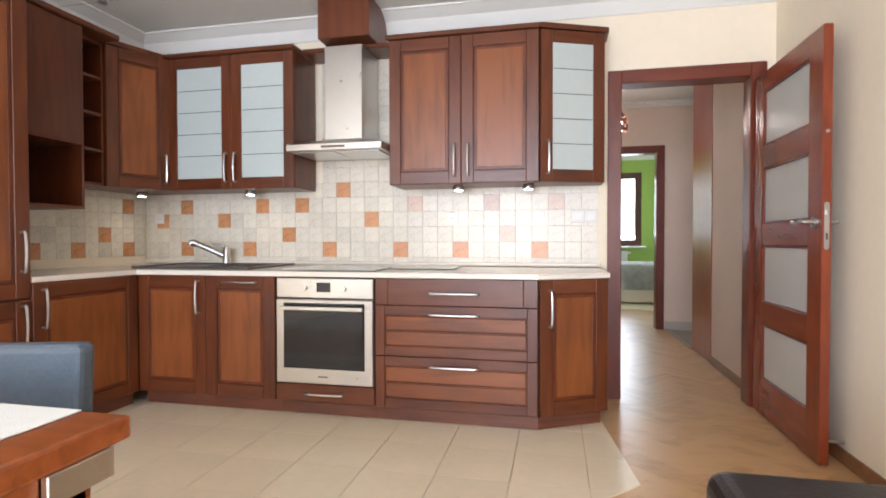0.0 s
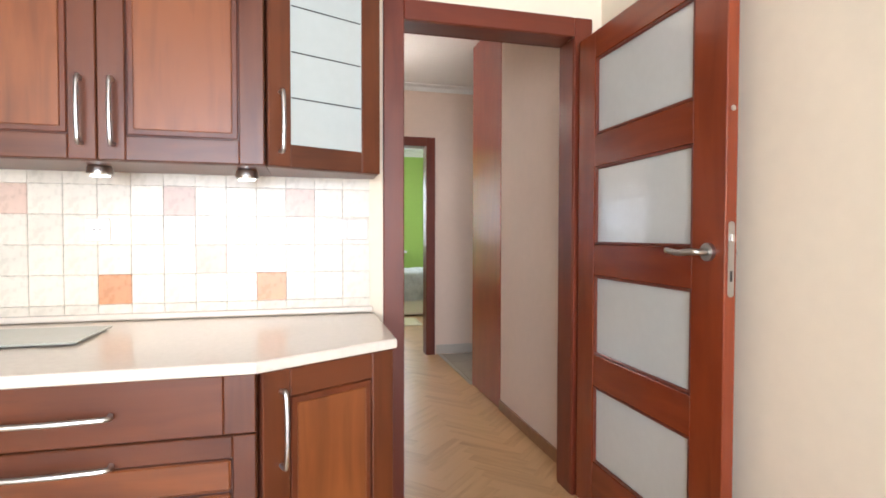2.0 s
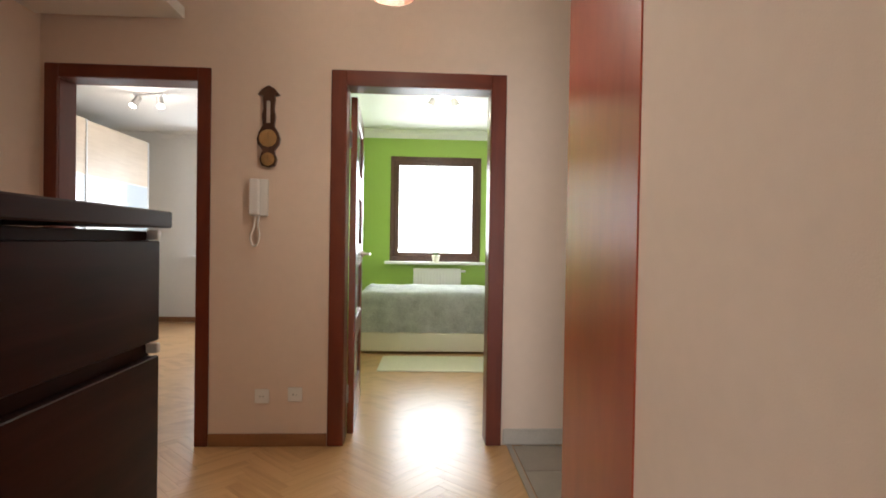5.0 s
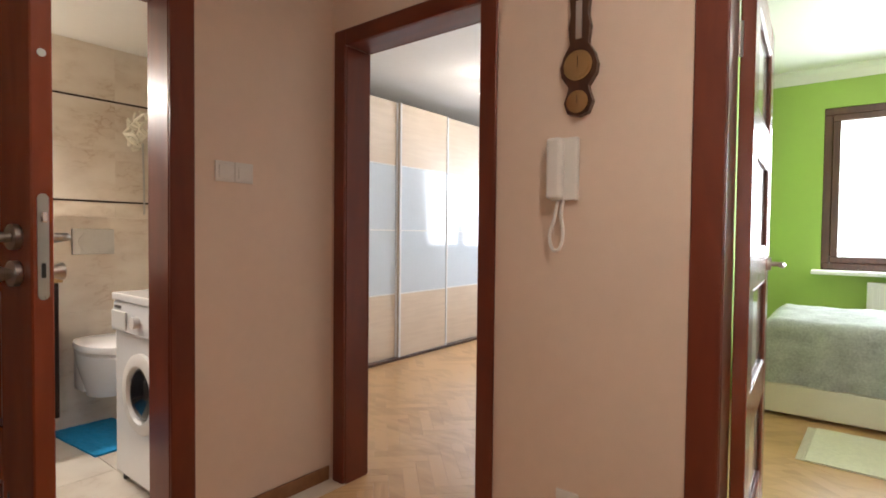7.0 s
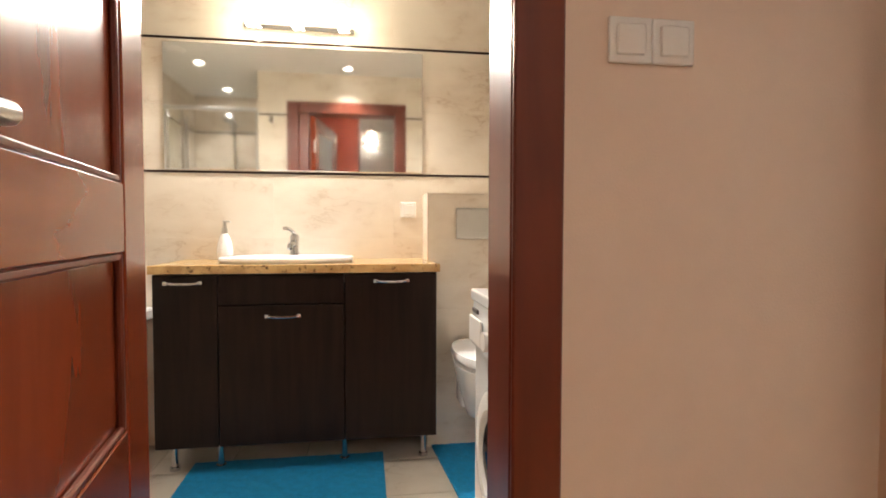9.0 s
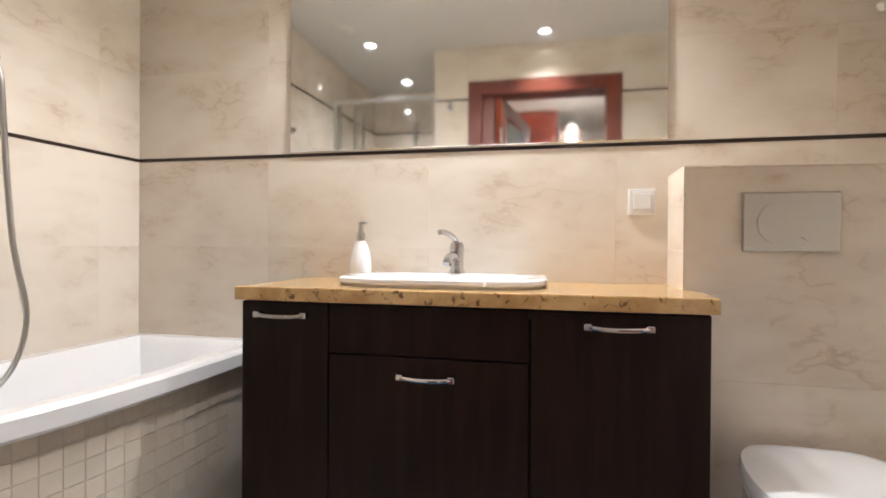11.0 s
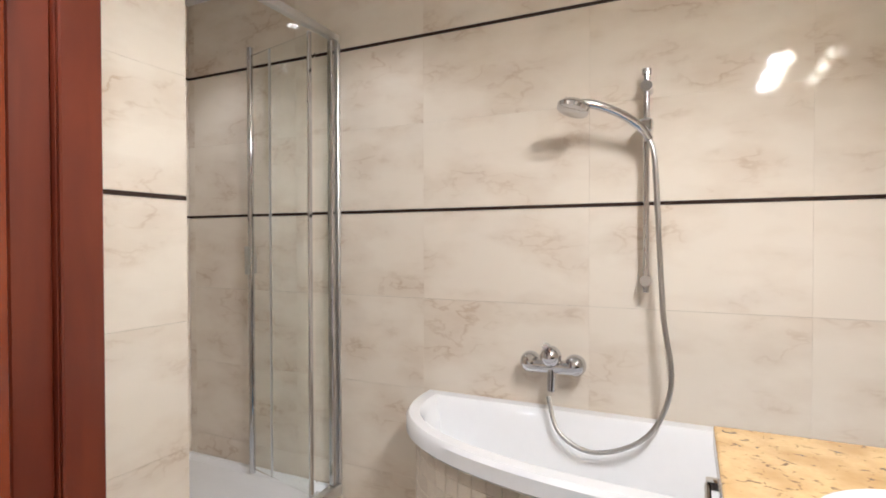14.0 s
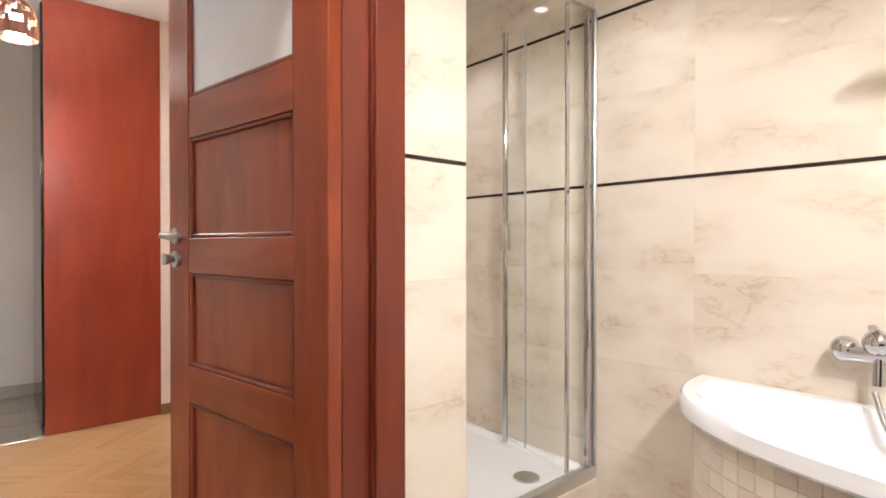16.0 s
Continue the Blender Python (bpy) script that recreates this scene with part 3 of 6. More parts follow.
def leaf(name, m, width, panes, label, hz=1.06, lock=False, material="door", way=-1, high=2.0):
    """A framed door leaf in its own space: hinge at x 0, along +x, thick in y. panes: rows of z0, z1, 'glass' or 'wood'."""
    ob = thing(name, None, label, "door", m=m)
    t, st = 0.020, 0.135
    B("stile", (0, st, -t, t, 0.008, high), material, ob, 0.003)
    B("stile", (width - st, width, -t, t, 0.008, high), material, ob, 0.003)
    zs = [0.008] + [v for p in panes for v in p[:2]] + [high]
    for a, b in zip(zs[::2], zs[1::2]):
        B("rail", (st, width - st, -t + 0.001, t - 0.001, a, b), material + "_h", ob, 0.002)
    for z0, z1, kind in panes:
        p = B("pane" if kind == "glass" else "panel", (st - 0.004, width - st + 0.004, -0.006, 0.006, z0 - 0.004, z1 + 0.004), "frost2" if kind == "glass" else material, ob, 0, "frosted glass pane" if kind == "glass" else "")
        bm = bmesh.new()
        for s in (-1, 1):
            y0, y1 = sorted((s * 0.006, s * 0.017))
            for bx in ((st, st + 0.012, y0, y1, z0, z1), (width - st - 0.012, width - st, y0, y1, z0, z1), (st + 0.012, width - st - 0.012, y0, y1, z0, z0 + 0.012), (st + 0.012, width - st - 0.012, y0, y1, z1 - 0.012, z1)):
                put_box(bm, bx, 0.003)
        part("bead", bm, "casing", p)
    handle(ob, width - 0.06, hz, -t, way, lock)
    handle(ob, width - 0.06, hz, t, way, lock)
    bm = bmesh.new()
    put_box(bm, (width - 0.001, width + 0.002, -0.010, 0.010, hz - 0.116, hz + 0.078))
    for z in (hz - 0.116, hz + 0.078):
        rod(bm, (width - 0.001, 0, z), (width + 0.0021, 0, z), 0.010, 20)
    pl = part("lock_plate", bm, "nickel", ob)
    B("latch", (width + 0.002, width + 0.010, -0.006, 0.006, hz + 0.030, hz + 0.052), "chrome", pl, 0.002)
    B("keyhole", (width + 0.0021, width + 0.0026, -0.004, 0.004, hz - 0.082, hz - 0.052), "black", pl, 0)
    R("edge_bolt", (width - 0.001, 0, 1.52), (width + 0.002, 0, 1.52), 0.008, "nickel", ob)
    for z in (0.25, 1.75):
        R("hinge", (-0.012, t, z - 0.05), (-0.012, t, z + 0.05), 0.009, "nickel", ob)
    return ob


G4 = [(0.22, 0.54, "glass"), (0.67, 1.00, "glass"), (1.125, 1.445, "glass"), (1.575, 1.89, "glass")]
leaf("door_leaf", pose(1.556, 3.305, 0, 0, 0, -90.5), 0.85, G4, "open mahogany door with four frosted glass panes", 1.115)
leaf("door_leaf", pose(0.695, 6.335, 0, 0, 0, 93), 0.80, G4, "open mahogany bedroom door with frosted glass panes")
leaf("door_leaf", pose(-1.140, 4.760, 0, 0, 0, 9.2), 0.825, [(0.20, 0.63, "wood"), (0.745, 1.035, "wood"), (1.145, 1.455, "wood"), (1.585, 1.90, "glass")], "open mahogany bathroom door with one frosted pane", 1.152, True)
R("door_stop_rod", (1.585, 2.52, 0.10), (1.66, 2.52, 0.10), 0.008, "nickel", thing("door_stop", (1.66, 2.52, 0.10), "small metal door stop on the skirting", "door stop"))


# windows
def window(name, axis_y, x0, x1, z0, z1, mat, sill, out, casements=1):
    ob = thing(name, ((x0 + x1) / 2, axis_y, z0), "", "", kind="structure")
    y0, y1 = axis_y + 0.01, axis_y + 0.08
    f = 0.06
    fr = B("window_frame", (x0, x1, y0, y1, z0, z0 + f), mat, ob, 0.005)
    B("frame_bar", (x0, x1, y0, y1, z1 - f, z1), mat, fr, 0.005)
    B("frame_bar", (x0, x0 + f, y0, y1, z0 + f, z1 - f), mat, fr, 0.005)
    B("frame_bar", (x1 - f, x1, y0, y1, z0 + f, z1 - f), mat, fr, 0.005)
    step = (x1 - x0 - 2 * f) / casements
    for i in range(casements):
        a, b = x0 + f + i * step, x0 + f + (i + 1) * step
        s = 0.055
        sash = B("sash", (a, b, y0 - 0.012, y1 - 0.02, z0 + f, z0 + f + s), mat, ob, 0.005)
        B("sash_bar", (a, b, y0 - 0.012, y1 - 0.02, z1 - f - s, z1 - f), mat, sash, 0.005)
        B("sash_bar", (a, a + s, y0 - 0.012, y1 - 0.02, z0 + f + s, z1 - f - s), mat, sash, 0.005)
        B("sash_bar", (b - s, b, y0 - 0.012, y1 - 0.02, z0 + f + s, z1 - f - s), mat, sash, 0.005)
        p = B("pane", (a + s - 0.005, b - s + 0.005, y0 + 0.02, y0 + 0.026, z0 + f + s - 0.005, z1 - f - s + 0.005), "pane", ob, 0)
        p.visible_shadow = False
    if sill:
        B("sill", (x0 - 0.06, x1 + 0.06, axis_y - 0.16 * out, axis_y + 0.01, z0 - 0.035, z0), "white", ob, 0.006, "white window sill")
    return ob


window("window_1", 10.1, 0.725, 1.915, 0.90, 2.27, "brownframe", True, 1)
window("window_2", 10.6, -1.95, -0.5, 0.92, 2.30, "brownframe", True, 1, 2)
window("window_3", -3.58, -2.1, 1.1, 0.3, 2.4, "white", False, 1, 3)


for i, (x0, x1, y, z0, z1) in enumerate(((-0.2, 3.0, 11.6, 0.2, 3.4), (-3.6, 1.0, 12.1, 0.2, 3.4))):
    bm = bmesh.new()
    bm.faces.new([bm.verts.new(q) for q in ((x0, y, z0), (x1, y, z0), (x1, y, z1), (x0, y, z1))])
    tagged(part("backdrop", bm, "sky", None), kind="structure")

# kitchen fronts
def bar_handle(parent, u, z, along, size, y=-0.022):
    """A flat arched bar handle on two feet, in a front's own space (x along, y out to -)."""
    bm = bmesh.new()
    h = size / 2
    pts = [(-h, 0, 0), (-h, -0.026, 0), (-h * 0.5, -0.033, 0), (0, -0.035, 0), (h * 0.5, -0.033, 0), (h, -0.026, 0), (h, 0, 0)]
    if along == "z":
        pts = [(u, y + q, z + p) for p, q, _ in pts]
    else:
        pts = [(u + p, y + q, z) for p, q, _ in pts]
    tube(bm, pts, 0.0065, 8)
    part("handle", bm, "nickel", parent, "brushed steel bar handle", True)


def front(parent, x0, x1, z0, z1, kind="door", hand=None, hz=None):
    """A framed cherry front with dark glazed groove lines, in the unit's own space: its back at y 0."""
    g = 0.0015
    x0, x1, z0, z1 = x0 + g, x1 - g, z0 + g, z1 - g
    r = 0.075 if kind != "drawer" else 0.055
    d = B(kind if kind != "glass" else "glass_door", (x0, x1, -0.012, 0, z0, z1), "groove", parent, 0.001)
    B("stile", (x0, x0 + r, -0.022, -0.012, z0, z1), "cherry", d, 0.003)
    B("stile", (x1 - r, x1, -0.022, -0.012, z0, z1), "cherry", d, 0.003)
    if kind == "flat":
        B("face", (x0 + r, x1 - r, -0.022, -0.012, z0, z1), "cherry_h", d, 0.003)
    else:
        B("rail", (x0 + r, x1 - r, -0.022, -0.012, z1 - r, z1), "cherry_h", d, 0.003)
        B("rail", (x0 + r, x1 - r, -0.022, -0.012, z0, z0 + r), "cherry_h", d, 0.003)
        a, b, c, e = x0 + r + 0.004, x1 - r - 0.004, z0 + r + 0.004, z1 - r - 0.004
        if kind == "glass":
            B("pane", (a - 0.004, b + 0.004, -0.0165, -0.012, c - 0.004, e + 0.004), "frost", d, 0, "frosted pane with dark lines")
            n = 5
            for i in range(1, n):
                zz = c + (e - c) * i / n
                B("line", (a, b, -0.0175, -0.0165, zz - 0.002, zz + 0.002), "black", d, 0)
        elif kind == "drawer":
            mid = (c + e) / 2
            B("panel", (a, b, -0.019, -0.012, c, mid - 0.003), "panel_h", d, 0.006)
            B("panel", (a, b, -0.019, -0.012, mid + 0.003, e), "panel_h", d, 0.006)
        else:
            B("glazed_edge", (a, b, -0.0165, -0.012, c, e), "glaze", d, 0.003)
            B("panel", (a + 0.017, b - 0.017, -0.0195, -0.0165, c + 0.017, e - 0.017), "panel", d, 0.0028)
    if hand == "h":
        bar_handle(d, (x0 + x1) / 2, hz, "x", 0.26 if x1 - x0 > 0.7 else 0.22)
    elif hand is not None:
        bar_handle(d, hand, hz, "z", 0.19)
    return d


def unit(name, m, wide, deep, z0, z1, label, fronts, cat="cabinet", group="", plinth=0.0):
    ob = thing(name, None, label, cat, group, m)
    B("body", (0, wide, 0.001, deep, z0, z1), "cherry", ob, 0.001)
    if plinth:
        B("plinth", (0, wide, 0.05, 0.066, 0.004, z0), "plinth", ob, 0.001)
    for f in fronts:
        front(ob, *f)
    return ob


FY, GB, GU = 2.602, "kitchen base cabinets", "kitchen wall cabinets"
Z0, Z1 = 0.095, 0.822
unit("base_cabinet", pose(-2.19, FY, 0), 0.48, 0.72, Z0, Z1, "cherry base cabinet with panelled door under the sink", [(0, 0.48, Z0, Z1, "door", 0.435, 0.69)], group=GB, plinth=1)
unit("base_cabinet", pose(-1.71, FY, 0), 0.46, 0.72, Z0, Z1, "cherry panelled dishwasher front with horizontal handle", [(0, 0.46, Z0, Z1, "door", "h", 0.785)], group=GB, plinth=1)
unit("base_cabinet", pose(-0.632, FY, 0), 0.902, 0.72, Z0, Z1, "wide cherry drawer cabinet with three drawers", [(0, 0.902, 0.672, Z1, "flat", "h", 0.742), (0, 0.902, 0.388, 0.672, "drawer", "h", 0.625), (0, 0.902, Z0, 0.388, "drawer", "h", 0.34)], group=GB, plinth=1)
# oven in its housing
ov = thing("oven_cabinet", (-1.25, FY, 0), "cherry oven housing with a low drawer", "cabinet", GB)
B("body", (-1.25, -0.632, FY + 0.45, FY + 0.72, Z0, Z1), "cherry", ov, 0.001)
B("plinth", (-1.25, -0.632, FY + 0.05, FY + 0.066, 0.004, Z0), "plinth", ov, 0.001)
B("side", (-1.25, -1.243, FY, FY + 0.45, Z0, Z1), "cherry", ov, 0.001)
B("side", (-0.639, -0.632, FY, FY + 0.45, Z0, Z1), "cherry", ov, 0.001)
B("shelf", (-1.243, -0.639, FY, FY + 0.45, 0.18, 0.2), "cherry", ov, 0.001)
dr = B("drawer", (-1.245, -0.637, FY - 0.022, FY - 0.001, Z0 + 0.002, 0.198), "cherry_h", ov, 0.004)
bm = bmesh.new()
tube(bm, [(-1.05, FY - 0.022, 0.15), (-1.05, FY - 0.05, 0.15), (-0.94, FY - 0.056, 0.15), (-0.83, FY - 0.05, 0.15), (-0.83, FY - 0.022, 0.15)], 0.0065)
part("handle", bm, "nickel", dr, "brushed steel bar handle", True)
o = thing("oven", (-0.94, FY, 0.2), "stainless steel built-in oven with dark glass door", "oven")
B("body", (-1.238, -0.644, FY, FY + 0.44, 0.205, 0.815), "grey", o, 0.002)
pn = B("control_panel", (-1.238, -0.644, FY - 0.022, FY, 0.70, 0.815), "steel", o, 0.004)
B("display", (-0.985, -0.90, FY - 0.024, FY - 0.022, 0.735, 0.79), "blackglass", pn, 0.001)
for x in (-1.06, -0.82):
    R("knob", (x, FY - 0.022, 0.76), (x, FY - 0.045, 0.76), 0.019, "steel", pn, "", 20)
dn = B("door", (-1.238, -0.644, FY - 0.028, FY, 0.205, 0.692), "steel", o, 0.004, "steel framed glass oven door")
B("door_glass", (-1.19, -0.692, FY - 0.0305, FY - 0.028, 0.292, 0.672), "blackglass", dn, 0.001, "dark reflective oven glass")
B("badge", (-0.975, -0.915, FY - 0.0295, FY - 0.028, 0.243, 0.251), "grey", dn, 0)
bm = bmesh.new()
put_box(bm, (-1.19, -0.692, FY - 0.072, FY - 0.054, 0.632, 0.656), 0.006, 2)
for x in (-1.16, -0.722):
    put_box(bm, (x - 0.012, x + 0.012, FY - 0.056, FY - 0.03, 0.636, 0.652))
part("door_handle", bm, "steel", dn, "thick brushed steel handle")
# canted end units
def angled(name, at, to, outline, z0, z1, label, group, kind, hand, hz):
    """A cabinet whose door runs from one plan point to another."""
    a = math.atan2(to[1] - at[1], to[0] - at[0])
    ob = thing(name, None, label, "cabinet", group, pose(at[0], at[1], 0, 0, 0, math.degrees(a)))
    c, s = math.cos(a), math.sin(a)

    def own(line):
        return [((x - at[0]) * c + (y - at[1]) * s, (y - at[1]) * c - (x - at[0]) * s) for x, y in line]
    bm = bmesh.new()
    prism(bm, own(outline), z0, z1)
    part("body", bm, "cherry", ob)
    wide = math.dist(at, to)
    front(ob, 0, wide, z0, z1, kind, hand if hand > 0 else wide + hand, hz)
    if z0 < 0.2:
        B("plinth", (0.02, wide, 0.05, 0.066, 0.004, z0), "plinth", ob, 0.001)


angled("base_cabinet", (0.272, FY), (0.632, FY + 0.20), [(0.273, FY + 0.002), (0.632, FY + 0.202), (0.632, 3.33), (0.273, 3.33)], Z0, Z1, "canted cherry end cabinet beside the doorway", GB, "door", 0.05, 0.67)
# left-hand run
unit("base_cabinet", pose(-2.20, 1.90, 0, 0, 0, 90), 0.70, 0.59, Z0, Z1, "cherry corner base cabinet with one wide door", [(0, 0.67, Z0, Z1, "door", 0.05, 0.69)], group=GB, plinth=1)
unit("tall_cabinet", pose(-2.20, 1.29, 0, 0, 0, 90), 0.605, 0.59, Z0, 2.27, "tall cherry cabinet with upper and lower door", [(0, 0.605, Z0, 0.74, "door", 0.555, 0.62), (0, 0.605, 0.75, 2.25, "door", 0.555, 0.98)], group="", plinth=1)
# worktop
wt = thing("worktop", (-1.0, 2.9, 0.825), "cream laminate worktop along two walls", "worktop")
bm = bmesh.new()
prism(bm, [(-2.795, 1.90), (-2.175, 1.90), (-2.175, 2.556), (0.272, 2.556), (0.650, 2.768), (0.650, 3.328), (-2.795, 3.328)], 0.824, 0.854)
bmesh.ops.bevel(bm, geom=[g for g in bm.edges if abs(g.verts[0].co.z - g.verts[1].co.z) < 0.001], offset=0.006, segments=2, profile=0.5, affect="EDGES")
part("slab", bm, "worktop", wt)
bm = bmesh.new()
put_box(bm, (-2.78, 0.64, 3.300, 3.328, 0.858, 0.880), 0.006, 2)
part("upstand", bm, "worktop", wt)
# sink, tap, hob, glass board
sk = thing("sink", (-1.9, 2.95, 0.857), "dark grey composite sink with drainer in the worktop", "sink")
bm = bmesh.new()
put_box(bm, (-2.33, -1.48, 2.68, 2.70, 0.857, 0.868), 0.003)
put_box(bm, (-2.33, -1.48, 3.18, 3.26, 0.857, 0.868), 0.003)
put_box(bm, (-2.33, -2.31, 2.70, 3.18, 0.857, 0.868), 0.003)
put_box(bm, (-1.95, -1.48, 2.70, 3.18, 0.857, 0.865), 0.003)
for i in range(7):
    put_box(bm, (-1.86 + i * 0.05, -1.845 + i * 0.05, 2.74, 3.14, 0.865, 0.868), 0.001)
part("rim", bm, "grey", sk)
B("bowl", (-2.31, -1.95, 2.70, 3.18, 0.857, 0.859), "grey", sk, 0)
tp = thing("kitchen_tap", (-2.0, 3.21, 0.868), "grey single lever kitchen tap with pull-out spout", "tap")
bm = bmesh.new()
lathe(bm, [(0.030, 0), (0.030, 0.01), (0.026, 0.02), (0.028, 0.10), (0.020, 0.115)], (-2.0, 3.21, 0.868))
part("body", bm, "steel", tp, smooth=True)
bm = bmesh.new()
tube(bm, [(-2.0, 3.21, 0.91), (-2.08, 3.17, 0.955), (-2.17, 3.12, 1.005)], 0.019, 12)
tube(bm, [(-2.17, 3.12, 1.005), (-2.20, 3.10, 1.016), (-2.215, 3.095, 1.0)], 0.024, 12)
part("spout", bm, "steel", tp, smooth=True)
bm = bmesh.new()
tube(bm, [(-2.0, 3.21, 0.98), (-2.05, 3.20, 0.998), (-2.10, 3.19, 1.004)], 0.008, 8)
part("lever", bm, "steel", tp, smooth=True)
hb = thing("hob", (-0.95, 2.92, 0.857), "pale glass ceramic hob set in the worktop", "hob")
B("plate", (-1.25, -0.66, 2.66, 3.17, 0.857, 0.862), "hob", hb, 0.002)
for x, y, r in ((-1.1, 2.79, 0.09), (-0.82, 2.79, 0.07), (-1.1, 3.04, 0.07), (-0.82, 3.04, 0.09)):
    bm = bmesh.new()
    bmesh.ops.create_cone(bm, cap_ends=True, segments=32, radius1=r, radius2=r, depth=0.0006, matrix=Matrix.Translation((x, y, 0.8624)))
    part("ring", bm, "frost", hb)
gb = thing("glass_board", (-0.42, 3.0, 0.857), "clear greenish glass chopping board on the worktop", "chopping board")
B("board", (-0.63, -0.23, 2.87, 3.15, 0.859, 0.865), "hob", gb, 0.002)

# wall cabinets
UY, U0, U1 = 3.022, 1.385, 2.30
unit("wall_cabinet", pose(-2.31, UY, 0), 0.965, 0.305, U0, U1, "cherry wall cabinet with two lined glass doors", [(0, 0.50, U0, U1, "glass", 0.465, 1.53), (0.50, 0.965, U0, U1, "glass", 0.535, 1.53)], group=GU)
unit("wall_cabinet", pose(-0.682, UY, 0), 0.942, 0.305, U0, U1, "cherry wall cabinet with two panelled doors", [(0, 0.466, U0, U1, "door", 0.425, 1.53), (0.466, 0.942, U0, U1, "door", 0.51, 1.53)], group=GU)
angled("wall_cabinet", (0.262, UY), (0.645, UY + 0.164), [(0.263, UY + 0.002), (0.645, UY + 0.166), (0.645, 3.328), (0.263, 3.328)], U0, U1, "canted cherry wall end cabinet with lined glass door", GU, "glass", 0.04, 1.53)
angled("wall_cabinet", (-2.497, 2.66), (-2.312, UY), [(-2.313, UY + 0.002), (-2.496, 2.663), (-2.795, 2.663), (-2.795, 3.328), (-2.313, 3.328)], U0, U1, "diagonal cherry corner wall cabinet with panelled door", GU, "door", -0.045, 1.53)
# open shelves and microwave niche on the left wall
sh = thing("open_shelf_unit", (-2.6, 2.55, U0), "narrow open cherry shelf unit with three shelves", "shelf", GU)
B("back", (-2.795, -2.787, 2.40, 2.655, U0, U1), "groove", sh, 0)
for y in (2.40, 2.64):
    B("side", (-2.787, -2.50, y, y + 0.015, U0, U1), "cherry", sh, 0.001)
for z in (U0, 1.60, 1.83, 2.06, U1 - 0.018):
    B("shelf", (-2.787, -2.50, 2.415, 2.64, z, z + 0.018), "cherry", sh, 0.001)
mn = thing("niche_cabinet", (-2.5, 2.1, 1.22), "cherry wall cabinet with an open appliance niche", "cabinet", GU)
B("back", (-2.795, -2.787, 1.905, 2.395, 1.22, U1), "groove", mn, 0)
for y in (1.905, 2.38):
    B("side", (-2.787, -2.38, y, y + 0.015, 1.22, U1), "cherry", mn, 0.001)
B("shelf", (-2.787, -2.38, 1.92, 2.38, 1.22, 1.238), "cherry", mn, 0.001)
B("shelf", (-2.787, -2.38, 1.92, 2.38, 1.60, 1.618), "cherry", mn, 0.001)
B("body", (-2.787, -2.40, 1.92, 2.38, 1.618, U1), "cherry", mn, 0.001)
B("door", (-2.40, -2.378, 1.91, 2.39, 1.61, U1), "cherry", mn, 0.004)
# crown mouldings
cr = thing("crown_moulding", (-1.0, 3.0, U1), "dark cherry crown moulding over the wall cabinets", "moulding")
for a in ((-2.795, -1.335, 2.985, 3.328), (-0.70, 0.268, 2.985, 3.328), (-1.335, -0.70, 3.10, 3.328)):
    B("length", (*a, U1 + 0.001, U1 + 0.032), "cherry_h", cr, 0.006)
bm = bmesh.new()
prism(bm, [(0.268, 2.985), (0.675, 3.16), (0.675, 3.328), (0.268, 3.328)], U1 + 0.001, U1 + 0.032)
part("length", bm, "cherry_h", cr)
bm = bmesh.new()
prism(bm, [(-2.33, 2.984), (-2.46, 2.64), (-2.795, 2.64), (-2.795, 2.984)], U1 + 0.001, U1 + 0.032)
part("length", bm, "cherry_h", cr)
B("length", (-2.795, -2.35, 1.905, 2.64, U1 + 0.001, U1 + 0.032), "cherry_h", cr, 0.006)
# hood
hd = thing("cooker_hood", (-1.0, 3.1, 1.58), "stainless steel chimney cooker hood over the hob", "cooker hood")
bm = bmesh.new()
prism(bm, [(-1.33, 2.87), (-0.69, 2.87), (-0.69, 3.326), (-1.33, 3.326)], 1.60, 1.645)
bmesh.ops.bevel(bm, geom=bm.edges[:], offset=0.004, segments=1, affect="EDGES")
part("canopy", bm, "steel", hd)
bm = bmesh.new()
lo = [(-1.33, 2.87), (-0.69, 2.87), (-0.69, 3.326), (-1.33, 3.326)]
hi = [(-1.13, 3.0), (-0.86, 3.0), (-0.86, 3.326), (-1.13, 3.326)]
va = [bm.verts.new((x, y, 1.646)) for x, y in lo]
vb = [bm.verts.new((x, y, 1.69)) for x, y in hi]
for i in range(4):
    bm.faces.new((va[i], va[(i + 1) % 4], vb[(i + 1) % 4], vb[i]))
bm.faces.new(list(reversed(va)))
bm.faces.new(vb)
part("slope", bm, "steel", hd)
B("chimney", (-1.125, -0.865, 3.005, 3.326, 1.691, 2.30), "steel", hd, 0.004)
for x in (-1.30, -1.0):
    B("filter", (x, x + 0.28, 2.91, 3.22, 1.593, 1.5995), "alu", hd, 0.002)
B("button_strip", (-1.09, -0.93, 2.8685, 2.87, 1.615, 1.63), "grey", hd, 0)
cb = thing("hood_box", (-0.96, 3.1, 2.334), "dark cherry box around the hood duct", "cabinet")
B("box", (-1.15, -0.80, 2.96, 3.328, 2.334, 2.598), "cherry", cb, 0.002)
